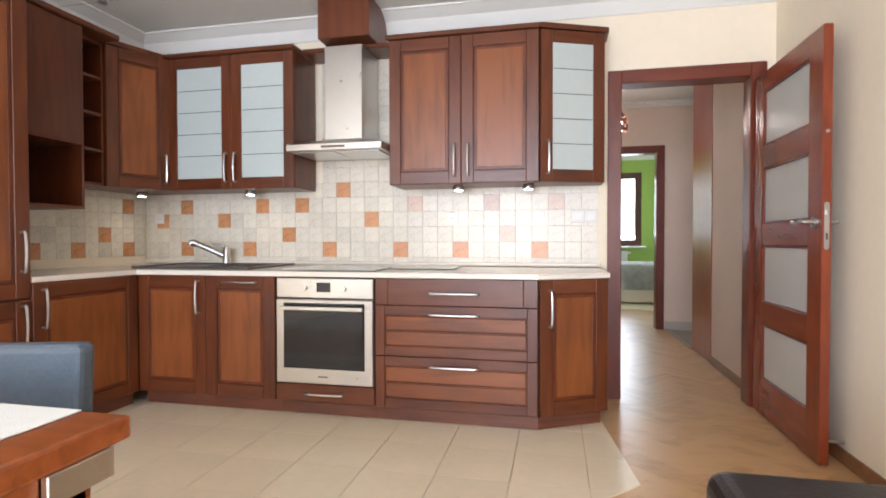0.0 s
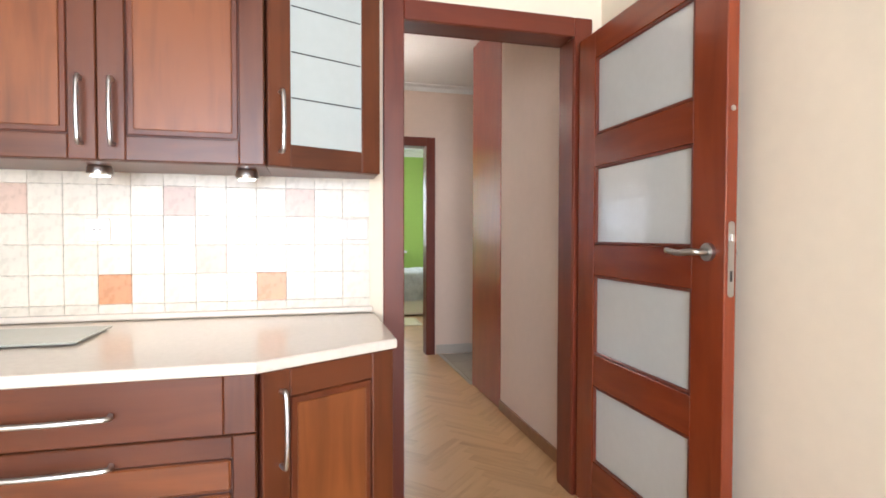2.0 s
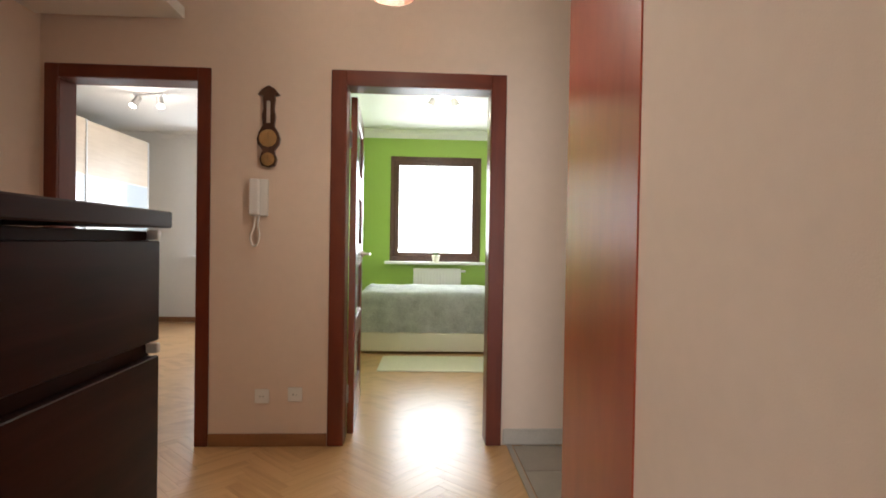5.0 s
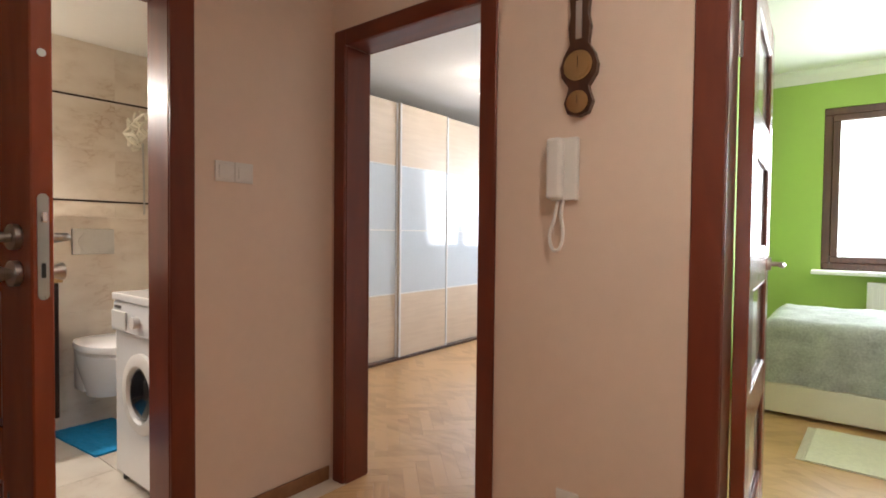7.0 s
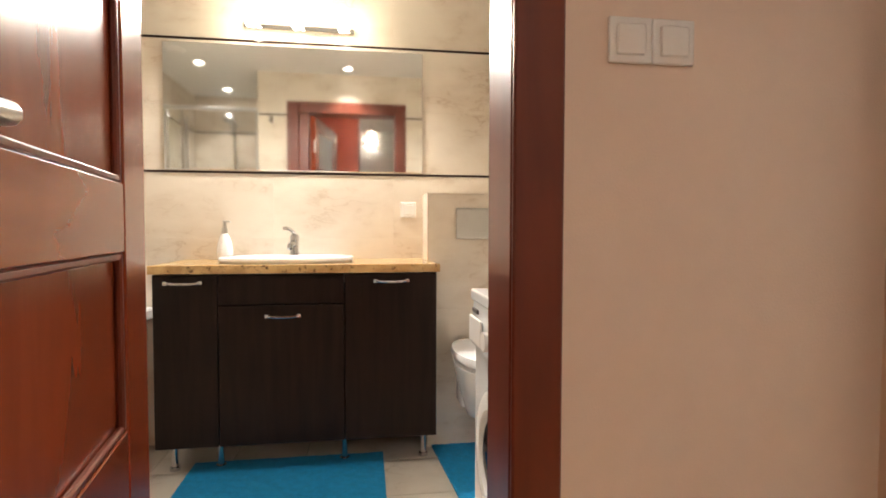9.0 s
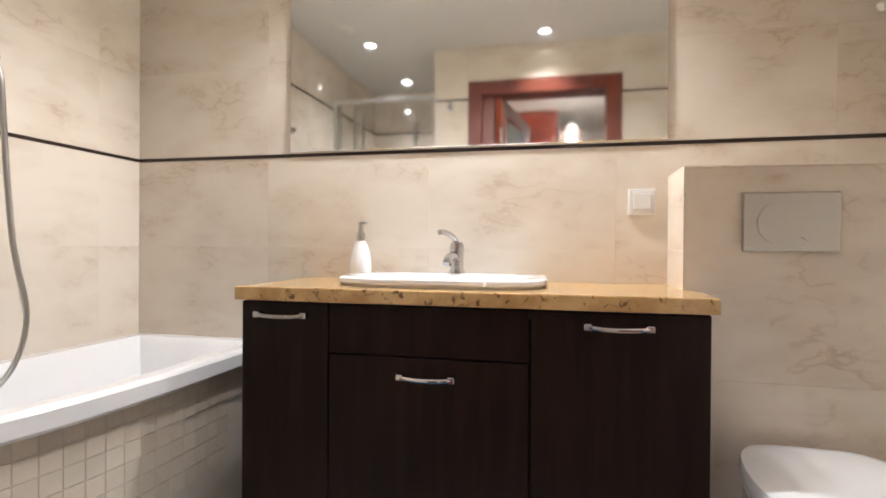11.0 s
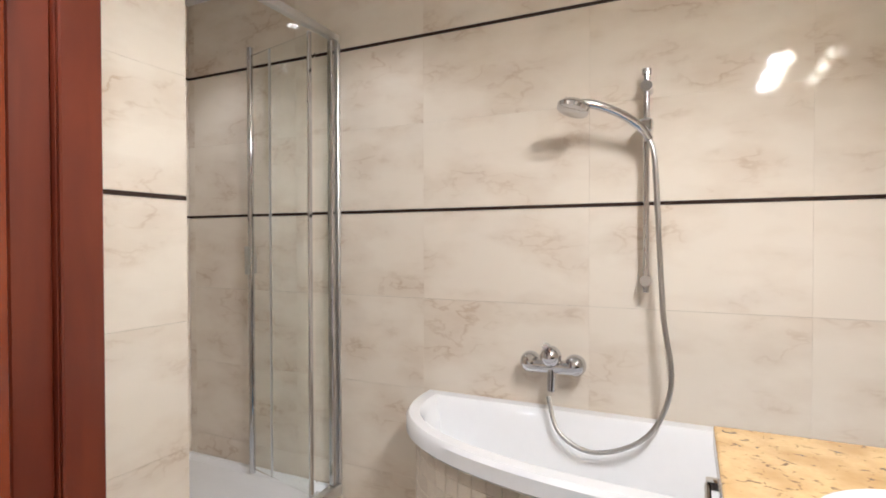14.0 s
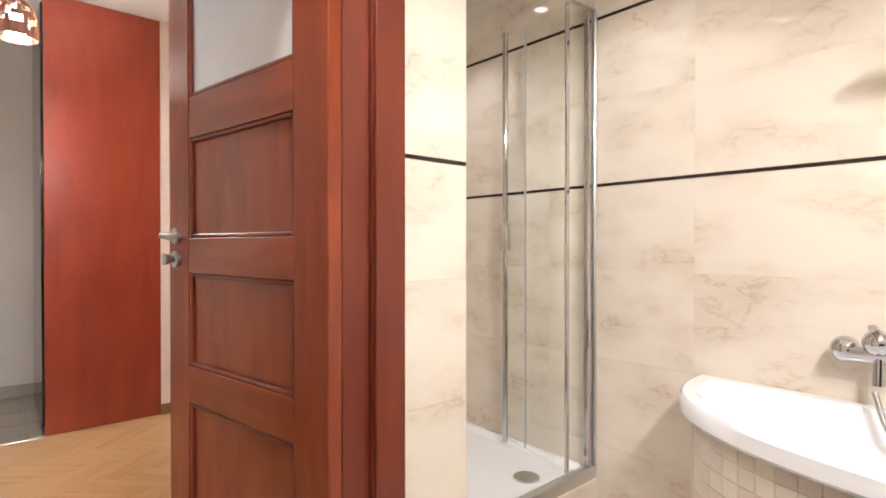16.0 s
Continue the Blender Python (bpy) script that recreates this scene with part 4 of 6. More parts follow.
# lights under the cabinets
for x, y in ((-2.60, 3.08), (-1.76, 3.15), (-0.26, 3.15), (0.19, 3.15)):
    ul = thing("cabinet_light", (x, y, U0), "small round metal spotlight under the wall cabinet", "light", "lights under the wall cabinets")
    bm = bmesh.new()
    lathe(bm, [(0.034, 0), (0.038, -0.012), (0.038, -0.026), (0.03, -0.03)], (x, y, U0 - 0.001), 24)
    part("housing", bm, "steel", ul, smooth=True)
    R("lens", (x, y, U0 - 0.031), (x, y, U0 - 0.034), 0.027, "cover", ul, "lit lens")


# sockets and switches
def plate(name, m, label, n=1, kind="switch", cat="switch"):
    """A row of white wall plates in their own space: on the wall plane y 0, out to -y."""
    ob = thing(name, None, label, cat, "", m)
    for i in range(n):
        u = i * 0.081
        f = B("frame", (u - 0.04, u + 0.04, -0.009, 0, -0.04, 0.04), "plastic", ob, 0.004, seg=2)
        if kind == "switch":
            B("rocker", (u - 0.027, u + 0.027, -0.013, -0.009, -0.027, 0.027), "plastic", f, 0.003)
        else:
            R("well", (u, -0.009, 0), (u, -0.0115, 0), 0.024, "plastic", f, "", 24)
            for s in (-0.009, 0.009):
                R("hole", (u + s, -0.0115, 0), (u + s, -0.012, 0), 0.003, "black", f, "", 8)
    return ob


plate("wall_switch", pose(0.50, 3.33, 1.185), "double white switch on the kitchen tiles", 2)
plate("wall_socket", pose(0.245, 3.33, 1.18), "white socket on the kitchen tiles", 1, "socket", "socket")
plate("wall_socket", pose(-0.33, 3.33, 1.18), "white socket on the kitchen tiles", 1, "socket", "socket")
plate("wall_socket", pose(-2.66, 3.33, 1.20), "white socket on the kitchen tiles", 1, "socket", "socket")
plate("wall_socket", pose(0.226, 6.175, 0.28), "white socket low on the hall wall", 1, "socket", "socket")
plate("wall_socket", pose(0.408, 6.175, 0.29), "white socket low on the hall wall", 1, "socket", "socket")
plate("wall_switch", pose(-0.978, 5.640, 1.403, 0, 0, 90), "double white light switch in the hall", 2)
plate("wall_switch", pose(-2.835, 5.403, 1.175, 0, 0, 90), "single white switch beside the bathroom mirror", 1)

# dining corner and seat
tb = thing("table", (-0.7, 0.1, 0), "cherry dining table with pale runner and metal corner", "table")
B("top", (-1.55, -0.303, -0.6, 0.50, 0.722, 0.76), "table", tb, 0.006, seg=2)
B("apron", (-1.50, -0.345, 0.44, 0.465, 0.585, 0.722), "table", tb, 0.003)
B("apron", (-0.345, -0.32, -0.5, 0.44, 0.585, 0.722), "table", tb, 0.003)
for x in (-1.52, -0.40):
    for y in (-0.56, 0.355):
        B("leg", (x, x + 0.08, y, y + 0.08, 0, 0.722), "table", tb, 0.004)
B("corner_plate", (-0.319, -0.306, 0.36, 0.47, 0.675, 0.7205), "alu", tb, 0.002, "pale metal corner plate")
rn = thing("table_runner", (-0.9, 0.1, 0.761), "white cloth runner on the dining table", "table runner")
B("cloth", (-1.5, -0.39, -0.2, 0.492, 0.761, 0.764), "cloth", rn, 0.001)
ch = thing("dining_chair", (-0.9, 0.72, 0), "blue-grey leather dining chair pushed to the table", "chair")
bm = bmesh.new()
put_box(bm, (-1.13, -0.665, 0.72, 0.775, 0.40, 0.797), 0.02, 3)
for v in bm.verts:
    u = (v.co.x + 0.8975) / 0.2325
    v.co.y += 0.05 * (v.co.z - 0.4) + 0.03 * (1 - u * u)
    if v.co.z > 0.7:
        v.co.z += 0.012 * u
part("backrest", bm, "leather", ch)
B("seat", (-1.12, -0.675, 0.30, 0.73, 0.40, 0.47), "leather", ch, 0.02, seg=3)
for x in (-1.11, -0.72):
    for y in (0.33, 0.70):
        B("leg", (x, x + 0.035, y, y + 0.035, 0, 0.40), "darkwood", ch, 0.003)
ot = thing("ottoman", (1.08, 1.0, 0), "black leather ottoman with rounded corners", "ottoman")
B("cushion", (0.735, 1.45, 0.75, 1.265, 0.16, 0.45), "blackleather", ot, 0.05, seg=4)
for x in (0.80, 1.36):
    for y in (0.82, 1.17):
        R("foot", (x, y, 0), (x, y, 0.165), 0.02, "darkwood", ot)
# wire spotlights under the kitchen ceiling
wr = thing("cable_light", (-1.0, 2.5, 2.5), "two thin ceiling cables with small metal spotlights", "light")
for y in (2.35, 2.47):
    R("cable", (-2.79, y, 2.47), (1.655, y, 2.47), 0.0015, "nickel", wr, "", 6)
for x in (-2.25, -1.6, -0.25):
    s = R("spot", (x, 2.41, 2.475), (x, 2.41, 2.43), 0.016, "nickel", wr, "", 14, 0.028)
    R("pin", (x, 2.36, 2.472), (x, 2.46, 2.472), 0.003, "nickel", s, "", 8)

# hall
pw = thing("built_in_wardrobe", (1.9, 4.8, 0), "built-in hall wardrobe with a tall red cherry panel", "wardrobe")
B("side_panel", (1.616, 1.640, 4.487, 5.10, 0.004, 2.596), "red", pw, 0.001, "glossy red cherry panel")
B("carcass", (1.641, 2.30, 4.487, 5.098, 0.004, 2.596), "dresser", pw, 0.001)
B("dark_door", (1.66, 2.28, 5.099, 5.112, 0.05, 2.55), "blackglass", pw, 0.001)
structure("threshold", [(1.60, 1.63, 5.10, 6.163, 0.0, 0.009)], "nickel", 0.002)
dz = thing("shoe_cabinet", (0.2, 4.0, 0), "tall dark brown shoe cabinet with flap fronts", "cabinet")
B("body", (-0.10, 0.525, 3.49, 4.317, 0.03, 1.165), "dresser", dz, 0.002)
B("top", (-0.11, 0.565, 3.48, 4.330, 1.172, 1.206), "dresser", dz, 0.003)
for z0, z1 in ((0.04, 0.46), (0.47, 0.912), (0.944, 1.146)):
    B("flap", (0.526, 0.548, 3.495, 4.313, z0, z1), "dresser", dz, 0.002)
for z in (0.918, 1.148):
    B("edge_clip", (0.526, 0.550, 4.302, 4.3155, z, z + 0.020), "plastic", dz, 0.002, "white plastic edge clip")
# pendant lamp
PX, PY = 0.965, 5.25
pl = thing("pendant_lamp", (PX, PY, 2.05), "pendant lamp with a pierced brown glowing shade", "lamp")
R("canopy", (PX, PY, 2.598), (PX, PY, 2.57), 0.05, "darkwood", pl, "", 24, 0.035)
R("cord", (PX, PY, 2.57), (PX, PY, 2.29), 0.003, "black", pl, "", 8)
bm = bmesh.new()
rows, seg = 9, 24
prof = [(0.02, 0.235), (0.045, 0.225), (0.068, 0.20), (0.085, 0.17), (0.096, 0.14), (0.104, 0.105), (0.108, 0.07), (0.108, 0.035), (0.104, 0.0)]
rings = [[bm.verts.new((PX + 0.82 * r * math.cos(2 * math.pi * j / seg), PY + 0.82 * r * math.sin(2 * math.pi * j / seg), 2.095 + 0.84 * z)) for j in range(seg)] for r, z in prof]
for i in range(rows - 1):
    for j in range(seg):
        if i in (1, 3, 5) and (j + i) % 3 != 0:
            continue
        if i in (2, 4, 6) and (j + i) % 6 == 2:
            continue
        bm.faces.new((rings[i][j], rings[i][(j + 1) % seg], rings[i + 1][(j + 1) % seg], rings[i + 1][j]))
bmesh.ops.solidify(bm, geom=bm.faces[:], thickness=0.004)
part("shade", bm, "darkwood", pl, "pierced dark shade", False)
bm = bmesh.new()
lathe(bm, [(0.012, 0.2), (0.03, 0.17), (0.05, 0.12), (0.05, 0.09), (0.03, 0.055), (0.01, 0.045)], (PX, PY, 2.05), 20)
bl = part("bulb", bm, "bulb", pl, "lit bulb", True)
bl.visible_shadow = False
# barometer
bz = thing("barometer", (0.225, 6.165, 1.56), "carved dark wood barometer with two brass dials", "barometer")
bm = bmesh.new()
half = [(0.0, 1.555), (0.035, 1.565), (0.048, 1.60), (0.036, 1.635), (0.033, 1.65), (0.058, 1.685), (0.062, 1.715), (0.052, 1.75), (0.030, 1.785), (0.036, 1.84), (0.028, 1.88), (0.033, 1.93), (0.030, 1.95), (0.060, 1.955), (0.030, 1.99), (0.0, 2.005)]
ol = [(0.225 + x, z) for x, z in half] + [(0.225 - x, z) for x, z in reversed(half[1:-1])]
fr, bk = [bm.verts.new((x, 6.150, z)) for x, z in ol], [bm.verts.new((x, 6.174, z)) for x, z in ol]
for i in range(len(ol)):
    bm.faces.new((fr[i], fr[(i + 1) % len(ol)], bk[(i + 1) % len(ol)], bk[i]))
bm.faces.new(fr)
bm.faces.new(list(reversed(bk)))
part("board", bm, "darkwood", bz)
for z, r in ((1.715, 0.048), (1.60, 0.036)):
    d = R("dial", (0.225, 6.150, z), (0.225, 6.144, z), r, "brass", bz, "round brass dial", 32)
    R("dial_face", (0.225, 6.144, z), (0.225, 6.1425, z), r * 0.8, "brass", d, "", 28)
    B("needle", (0.2242, 0.2258, 6.1415, 6.1425, z - 0.005, z + r * 0.6), "black", d, 0)
B("thermometer", (0.215, 0.235, 6.146, 6.150, 1.80, 1.92), "alu", bz, 0.001)
bz.location.x += 0.024
bz.location.z -= 0.006
# intercom
ic = thing("intercom", (0.155, 6.17, 1.28), "white wall intercom handset with a looped cord", "intercom")
B("base", (0.11, 0.205, 6.150, 6.175, 1.285, 1.49), "plastic", ic, 0.006, seg=2)
B("handset", (0.112, 0.165, 6.112, 6.149, 1.288, 1.488), "plastic", ic, 0.012, seg=3)
bm = bmesh.new()
tube(bm, [(0.14, 6.15, 1.287), (0.135, 6.14, 1.23), (0.118, 6.14, 1.17), (0.13, 6.14, 1.125), (0.155, 6.14, 1.13), (0.165, 6.14, 1.18), (0.155, 6.145, 1.24), (0.158, 6.155, 1.287)], 0.006, 8)
part("cord", bm, "plastic", ic, smooth=True)
ic.location.x += 0.045
ic.location.z -= 0.004

# bathroom: vanity
vn = thing("vanity_cabinet", (-2.6, 4.9, 0), "dark wenge vanity cabinet on short metal legs", "cabinet")
VX = -2.402
B("carcass", (-2.83, VX - 0.021, 4.330, 5.478, 0.15, 0.80), "wenge", vn, 0.001)
for y in (4.312, 5.478):
    B("side_panel", (-2.83, VX - 0.021, y, y + 0.018, 0.15, 0.886), "wenge", vn, 0.001)


def vanity_front(y0, y1, z0, z1, hy=None, hz=None, wide=0.15):
    d = B("front", (VX - 0.02, VX, y0 + 0.002, y1 - 0.002, z0 + 0.002, z1 - 0.002), "wenge", vn, 0.002)
    if hy:
        bm = bmesh.new()
        h = wide / 2
        tube(bm, [(VX, hy - h, hz), (VX + 0.025, hy - h, hz), (VX + 0.028, hy - h * 0.4, hz - 0.004), (VX + 0.028, hy + h * 0.4, hz - 0.004), (VX + 0.025, hy + h, hz), (VX, hy + h, hz)], 0.005, 8)
        for s in (-h, h):
            put_box(bm, (VX, VX + 0.03, hy + s - 0.009, hy + s + 0.009, hz - 0.008, hz + 0.008), 0.002)
        part("handle", bm, "chrome", d, "curved chrome handle")


vanity_front(4.312, 4.569, 0.15, 0.884, 4.440, 0.850, 0.135)
vanity_front(4.569, 5.092, 0.752, 0.884)
vanity_front(4.569, 5.092, 0.15, 0.752, 4.837, 0.706, 0.132)
vanity_front(5.092, 5.496, 0.15, 0.884, 5.294, 0.850, 0.136)
for y in (4.345, 4.54, 5.085, 5.45):
    for x in (-2.54, -2.78):
        leg = R("leg", (x, y, 0.012), (x, y, 0.15), 0.014, "chrome", vn)
        R("foot", (x, y, 0.006), (x, y, 0.02), 0.022, "chrome", leg)
HX0, HX1, HY0, HY1 = -2.752, -2.482, 4.598, 5.056
bm = bmesh.new()
rings = [[bm.verts.new((x, y, z)) for x, y in o] for o, z in (([(-2.833, 4.302), (-2.385, 4.302), (-2.385, 5.508), (-2.833, 5.508)], 0.887), ([(-2.833, 4.302), (-2.385, 4.302), (-2.385, 5.508), (-2.833, 5.508)], 0.923), ([(HX0, HY0), (HX1, HY0), (HX1, HY1), (HX0, HY1)], 0.923), ([(HX0, HY0), (HX1, HY0), (HX1, HY1), (HX0, HY1)], 0.887))]
for i in range(4):
    u, v = rings[i], rings[(i + 1) % 4]
    for j in range(4):
        bm.faces.new((u[j], u[(j + 1) % 4], v[(j + 1) % 4], v[j]))
bmesh.ops.bevel(bm, geom=[q for q in bm.edges if all(w in rings[1] for w in q.verts)], offset=0.004, segments=2, profile=0.5, affect="EDGES")
part("countertop", bm, "granite", vn, "honey granite top with worn edge")

def oval(cx, cy, a, b, n=48, p=2.8):
    """A rounded oblong outline."""
    out = []
    for i in range(n):
        t = 2 * math.pi * i / n
        c, s = math.cos(t), math.sin(t)
        out.append((cx + a * math.copysign(abs(c) ** (2 / p), c), cy + b * math.copysign(abs(s) ** (2 / p), s)))
    return out


def bowl(bm, rings):
    """Joins outlines of equal length, each at its height, into a shell; the last is closed."""
    vs = [[bm.verts.new((x, y, z)) for x, y in o] for o, z in rings]
    for a, b in zip(vs, vs[1:]):
        n = len(a)
        for i in range(n):
            bm.faces.new((a[i], a[(i + 1) % n], b[(i + 1) % n], b[i]))
    bm.faces.new(vs[-1])


ws = thing("washbasin", (-2.62, 4.815, 0.924), "white oblong ceramic washbasin set on the granite", "washbasin")
bm = bmesh.new()
C = (-2.640, 4.827)
bowl(bm, [(oval(*C, 0.178, 0.291, p=3.6), 0.9235), (oval(*C, 0.188, 0.301, p=3.6), 0.934), (oval(*C, 0.186, 0.299, p=3.6), 0.944), (oval(*C, 0.178, 0.291, p=3.6), 0.949), (oval(-2.618, 4.827, 0.142, 0.252), 0.945), (oval(-2.615, 4.827, 0.126, 0.224), 0.934), (oval(-2.615, 4.827, 0.118, 0.206), 0.900), (oval(-2.615, 4.827, 0.095, 0.17), 0.85), (oval(-2.615, 4.827, 0.05, 0.09), 0.836), (oval(-2.615, 4.827, 0.012, 0.02), 0.834)])
part("basin", bm, "enamel", ws, smooth=True)
R("overflow", (-2.738, 4.827, 0.908), (-2.722, 4.827, 0.908), 0.011, "grey", ws)
R("drain", (-2.615, 4.827, 0.834), (-2.615, 4.827, 0.839), 0.022, "chrome", ws)
tp = thing("basin_tap", (-2.775, 4.805, 0.947), "chrome single lever basin tap", "tap")
bm = bmesh.new()
lathe(bm, [(0.026, 0), (0.026, 0.006), (0.021, 0.015), (0.022, 0.07), (0.024, 0.085), (0.018, 0.10)], (-2.775, 4.805, 0.9475))
part("body", bm, "chrome", tp, smooth=True)
bm = bmesh.new()
tube(bm, [(-2.775, 4.805, 0.995), (-2.73, 4.80, 1.005), (-2.685, 4.795, 0.995), (-2.672, 4.795, 0.98)], 0.0135, 12)
part("spout", bm, "chrome", tp, smooth=True)
bm = bmesh.new()
tube(bm, [(-2.775, 4.805, 1.045), (-2.75, 4.795, 1.066), (-2.71, 4.78, 1.078), (-2.68, 4.77, 1.078)], 0.009, 10)
part("lever", bm, "chrome", tp, smooth=True)
tp.location.y += 0.030
tp.location.x -= 0.012
sp = thing("soap_dispenser", (-2.735, 4.485, 0.924), "white ceramic soap dispenser with metal pump", "soap dispenser")
bm = bmesh.new()
lathe(bm, [(0.026, 0), (0.033, 0.006), (0.0375, 0.035), (0.036, 0.06), (0.030, 0.092), (0.022, 0.118), (0.016, 0.129), (0.013, 0.133)], (-2.735, 4.485, 0.924))
part("bottle", bm, "enamel", sp, smooth=True)
bm = bmesh.new()
rod(bm, (-2.735, 4.485, 1.055), (-2.735, 4.485, 1.085), 0.014)
rod(bm, (-2.735, 4.485, 1.085), (-2.735, 4.485, 1.125), 0.008)
tube(bm, [(-2.735, 4.485, 1.12), (-2.71, 4.505, 1.121), (-2.685, 4.525, 1.116)], 0.004, 8)
part("pump", bm, "steel", sp, smooth=True)
sp.location = (-2.785, 4.505, 0.9245)
sp.scale = (1.02, 1.02, 0.95)
mr = thing("mirror", (-2.835, 4.85, 1.37), "frameless wide mirror between two dark tile strips", "mirror")
B("glass", (-2.834, -2.828, 4.218, 5.477, 1.366, 1.978), "mirror", mr, 0.0015)
ml = thing("mirror_light", (-2.8, 4.86, 2.06), "chrome wall light with three lit bulbs over the mirror", "light")
B("bar", (-2.834, -2.80, 4.60, 5.13, 2.05, 2.075), "chrome", ml, 0.004)
for y in (4.65, 4.86, 5.08):
    bm = bmesh.new()
    rod(bm, (-2.80, y, 2.062), (-2.765, y, 2.062), 0.014)
    s = part("socket", bm, "chrome", ml, smooth=True)
    bm = bmesh.new()
    bmesh.ops.create_uvsphere(bm, u_segments=16, v_segments=10, radius=0.028, matrix=Matrix.Translation((-2.742, y, 2.062)))
    bb = part("bulb", bm, "bulb", s, "lit bulb", True)
    bb.visible_shadow = False
# cistern box and wall-hung toilet
structure("wall_cistern_box", [(-2.835, -2.628, 5.485, 6.13, 0.006, 1.245)], "grout")
fp = thing("flush_plate", (-2.62, 5.73, 1.02), "satin flush plate with two rounded buttons", "flush plate")
B("plate", (-2.621, -2.610, 5.618, 5.840, 1.027, 1.178), "nickel", fp, 0.004, seg=2)
for y, r in ((5.707, 0.056), (5.778, 0.036)):
    R("button", (-2.610, y, 1.100 - (0.056 - r) * 0.6), (-2.606, y, 1.100 - (0.056 - r) * 0.6), r, "nickel", fp, "", 32)
wc = thing("toilet", (-2.35, 5.86, 0.1), "white wall-hung toilet with closed lid", "toilet")
bm = bmesh.new()


def egg(cx, cy, a, b, n=40):
    out = []
    for i in range(n):
        t = 2 * math.pi * i / n
        c, s = math.cos(t), math.sin(t)
        out.append((cx + a * c * (1.0 if c > 0 else 0.92), cy + b * math.copysign(abs(s) ** (0.45 if c < 0 else 1), s)))
    return out


bowl(bm, [(egg(-2.34, 5.86, 0.25, 0.165), 0.395), (egg(-2.34, 5.86, 0.26, 0.178), 0.375), (egg(-2.36, 5.86, 0.235, 0.165), 0.30), (egg(-2.42, 5.86, 0.17, 0.13), 0.20), (egg(-2.46, 5.86, 0.12, 0.10), 0.11)])
put_box(bm, (-2.60, -2.45, 5.73, 5.99, 0.13, 0.39), 0.02, 2)
part("bowl", bm, "enamel", wc, smooth=True)
bm = bmesh.new()
bowl(bm, [(egg(-2.335, 5.86, 0.262, 0.183), 0.398), (egg(-2.335, 5.86, 0.268, 0.188), 0.41), (egg(-2.335, 5.86, 0.262, 0.183), 0.432), (egg(-2.335, 5.86, 0.22, 0.15), 0.44), (egg(-2.335, 5.86, 0.03, 0.02), 0.443)])
part("lid", bm, "enamel", wc, smooth=True)
wc.location.z += 0.115
wc.location.y -= 0.115
# washing machine
wm = thing("washing_machine", (-1.7, 5.83, 0), "white front-loading washing machine with round door", "washing machine")
B("body", (-2.0, -1.405, 5.56, 6.075, 0.015, 0.815), "enamel", wm, 0.008, seg=2)
B("top", (-2.003, -1.402, 5.545, 6.08, 0.817, 0.852), "enamel", wm, 0.006, seg=2)
bm = bmesh.new()
put_box(bm, (-1.998, -1.407, 5.543, 5.559, 0.68, 0.815), 0.004)
for v in bm.verts:
    if v.co.z > 0.75:
        v.co.y += 0.010
p = part("control_panel", bm, "enamel", wm)
B("drawer", (-1.985, -1.83, 5.537, 5.545, 0.695, 0.775), "plastic", p, 0.003)
B("display", (-1.60, -1.50, 5.540, 5.548, 0.71, 0.78), "blackglass", p, 0.001)
R("dial", (-1.72, 5.545, 0.74), (-1.72, 5.52, 0.74), 0.026, "plastic", p, "", 24)
B("badge", (-1.97, -1.90, 5.543, 5.549, 0.785, 0.797), "grey", p, 0, "grey print bar")
bm = bmesh.new()
R0, cx, cz = 0.175, -1.70, 0.43
for a, b, y0, y1 in ((R0, 0.115, 5.559, 5.535),):
    seg = 40
    rr = [(a, y0), (a, y1 + 0.008), (a - 0.012, y1), (b + 0.01, y1), (b, y1 + 0.012), (b, y0)]
    vs = [[bm.verts.new((cx + r * math.cos(2 * math.pi * j / seg), y, cz + r * math.sin(2 * math.pi * j / seg))) for j in range(seg)] for r, y in rr]
    for u, v in zip(vs, vs[1:]):
        for j in range(seg):
            bm.faces.new((u[j], u[(j + 1) % seg], v[(j + 1) % seg], v[j]))
d = part("door_ring", bm, "plastic", wm, smooth=True)
bm = bmesh.new()
bmesh.ops.create_uvsphere(bm, u_segments=28, v_segments=12, radius=0.116, matrix=Matrix.Translation((cx, 5.560, cz)) @ Matrix.Diagonal((1, 0.3, 1, 1)))
part("door_glass", bm, "blackglass", d, "dark bulging door glass", True)
for x in (-1.97, -1.44):
    for y in (5.6, 6.03):
        R("foot", (x, y, -0.027), (x, y, 0.016), 0.02, "black", wm)
wm.location = wm.location + Vector((0.26, -0.03, 0.033))
# bath tub
TZ = 0.695


def tub_line(inset):
    """The tub's outline: straight on the walls, a sweeping curve to the room."""
    pts = [(-2.833 + inset, 3.580 + inset), (-1.475 - inset, 3.580 + inset)]
    for i in range(1, 24):
        t = radians(i * 90 / 24)
        c, q = math.cos(t) ** (2 / 2.7), math.sin(t) ** (2 / 2.7)
        pts.append((-2.60 + (1.125 - inset) * c, 3.580 + inset + (0.580 - 2 * inset) * q))
    pts.append((-2.62, 4.160 - inset))
    pts.append((-2.833 + inset, 4.160 - inset))
    return pts


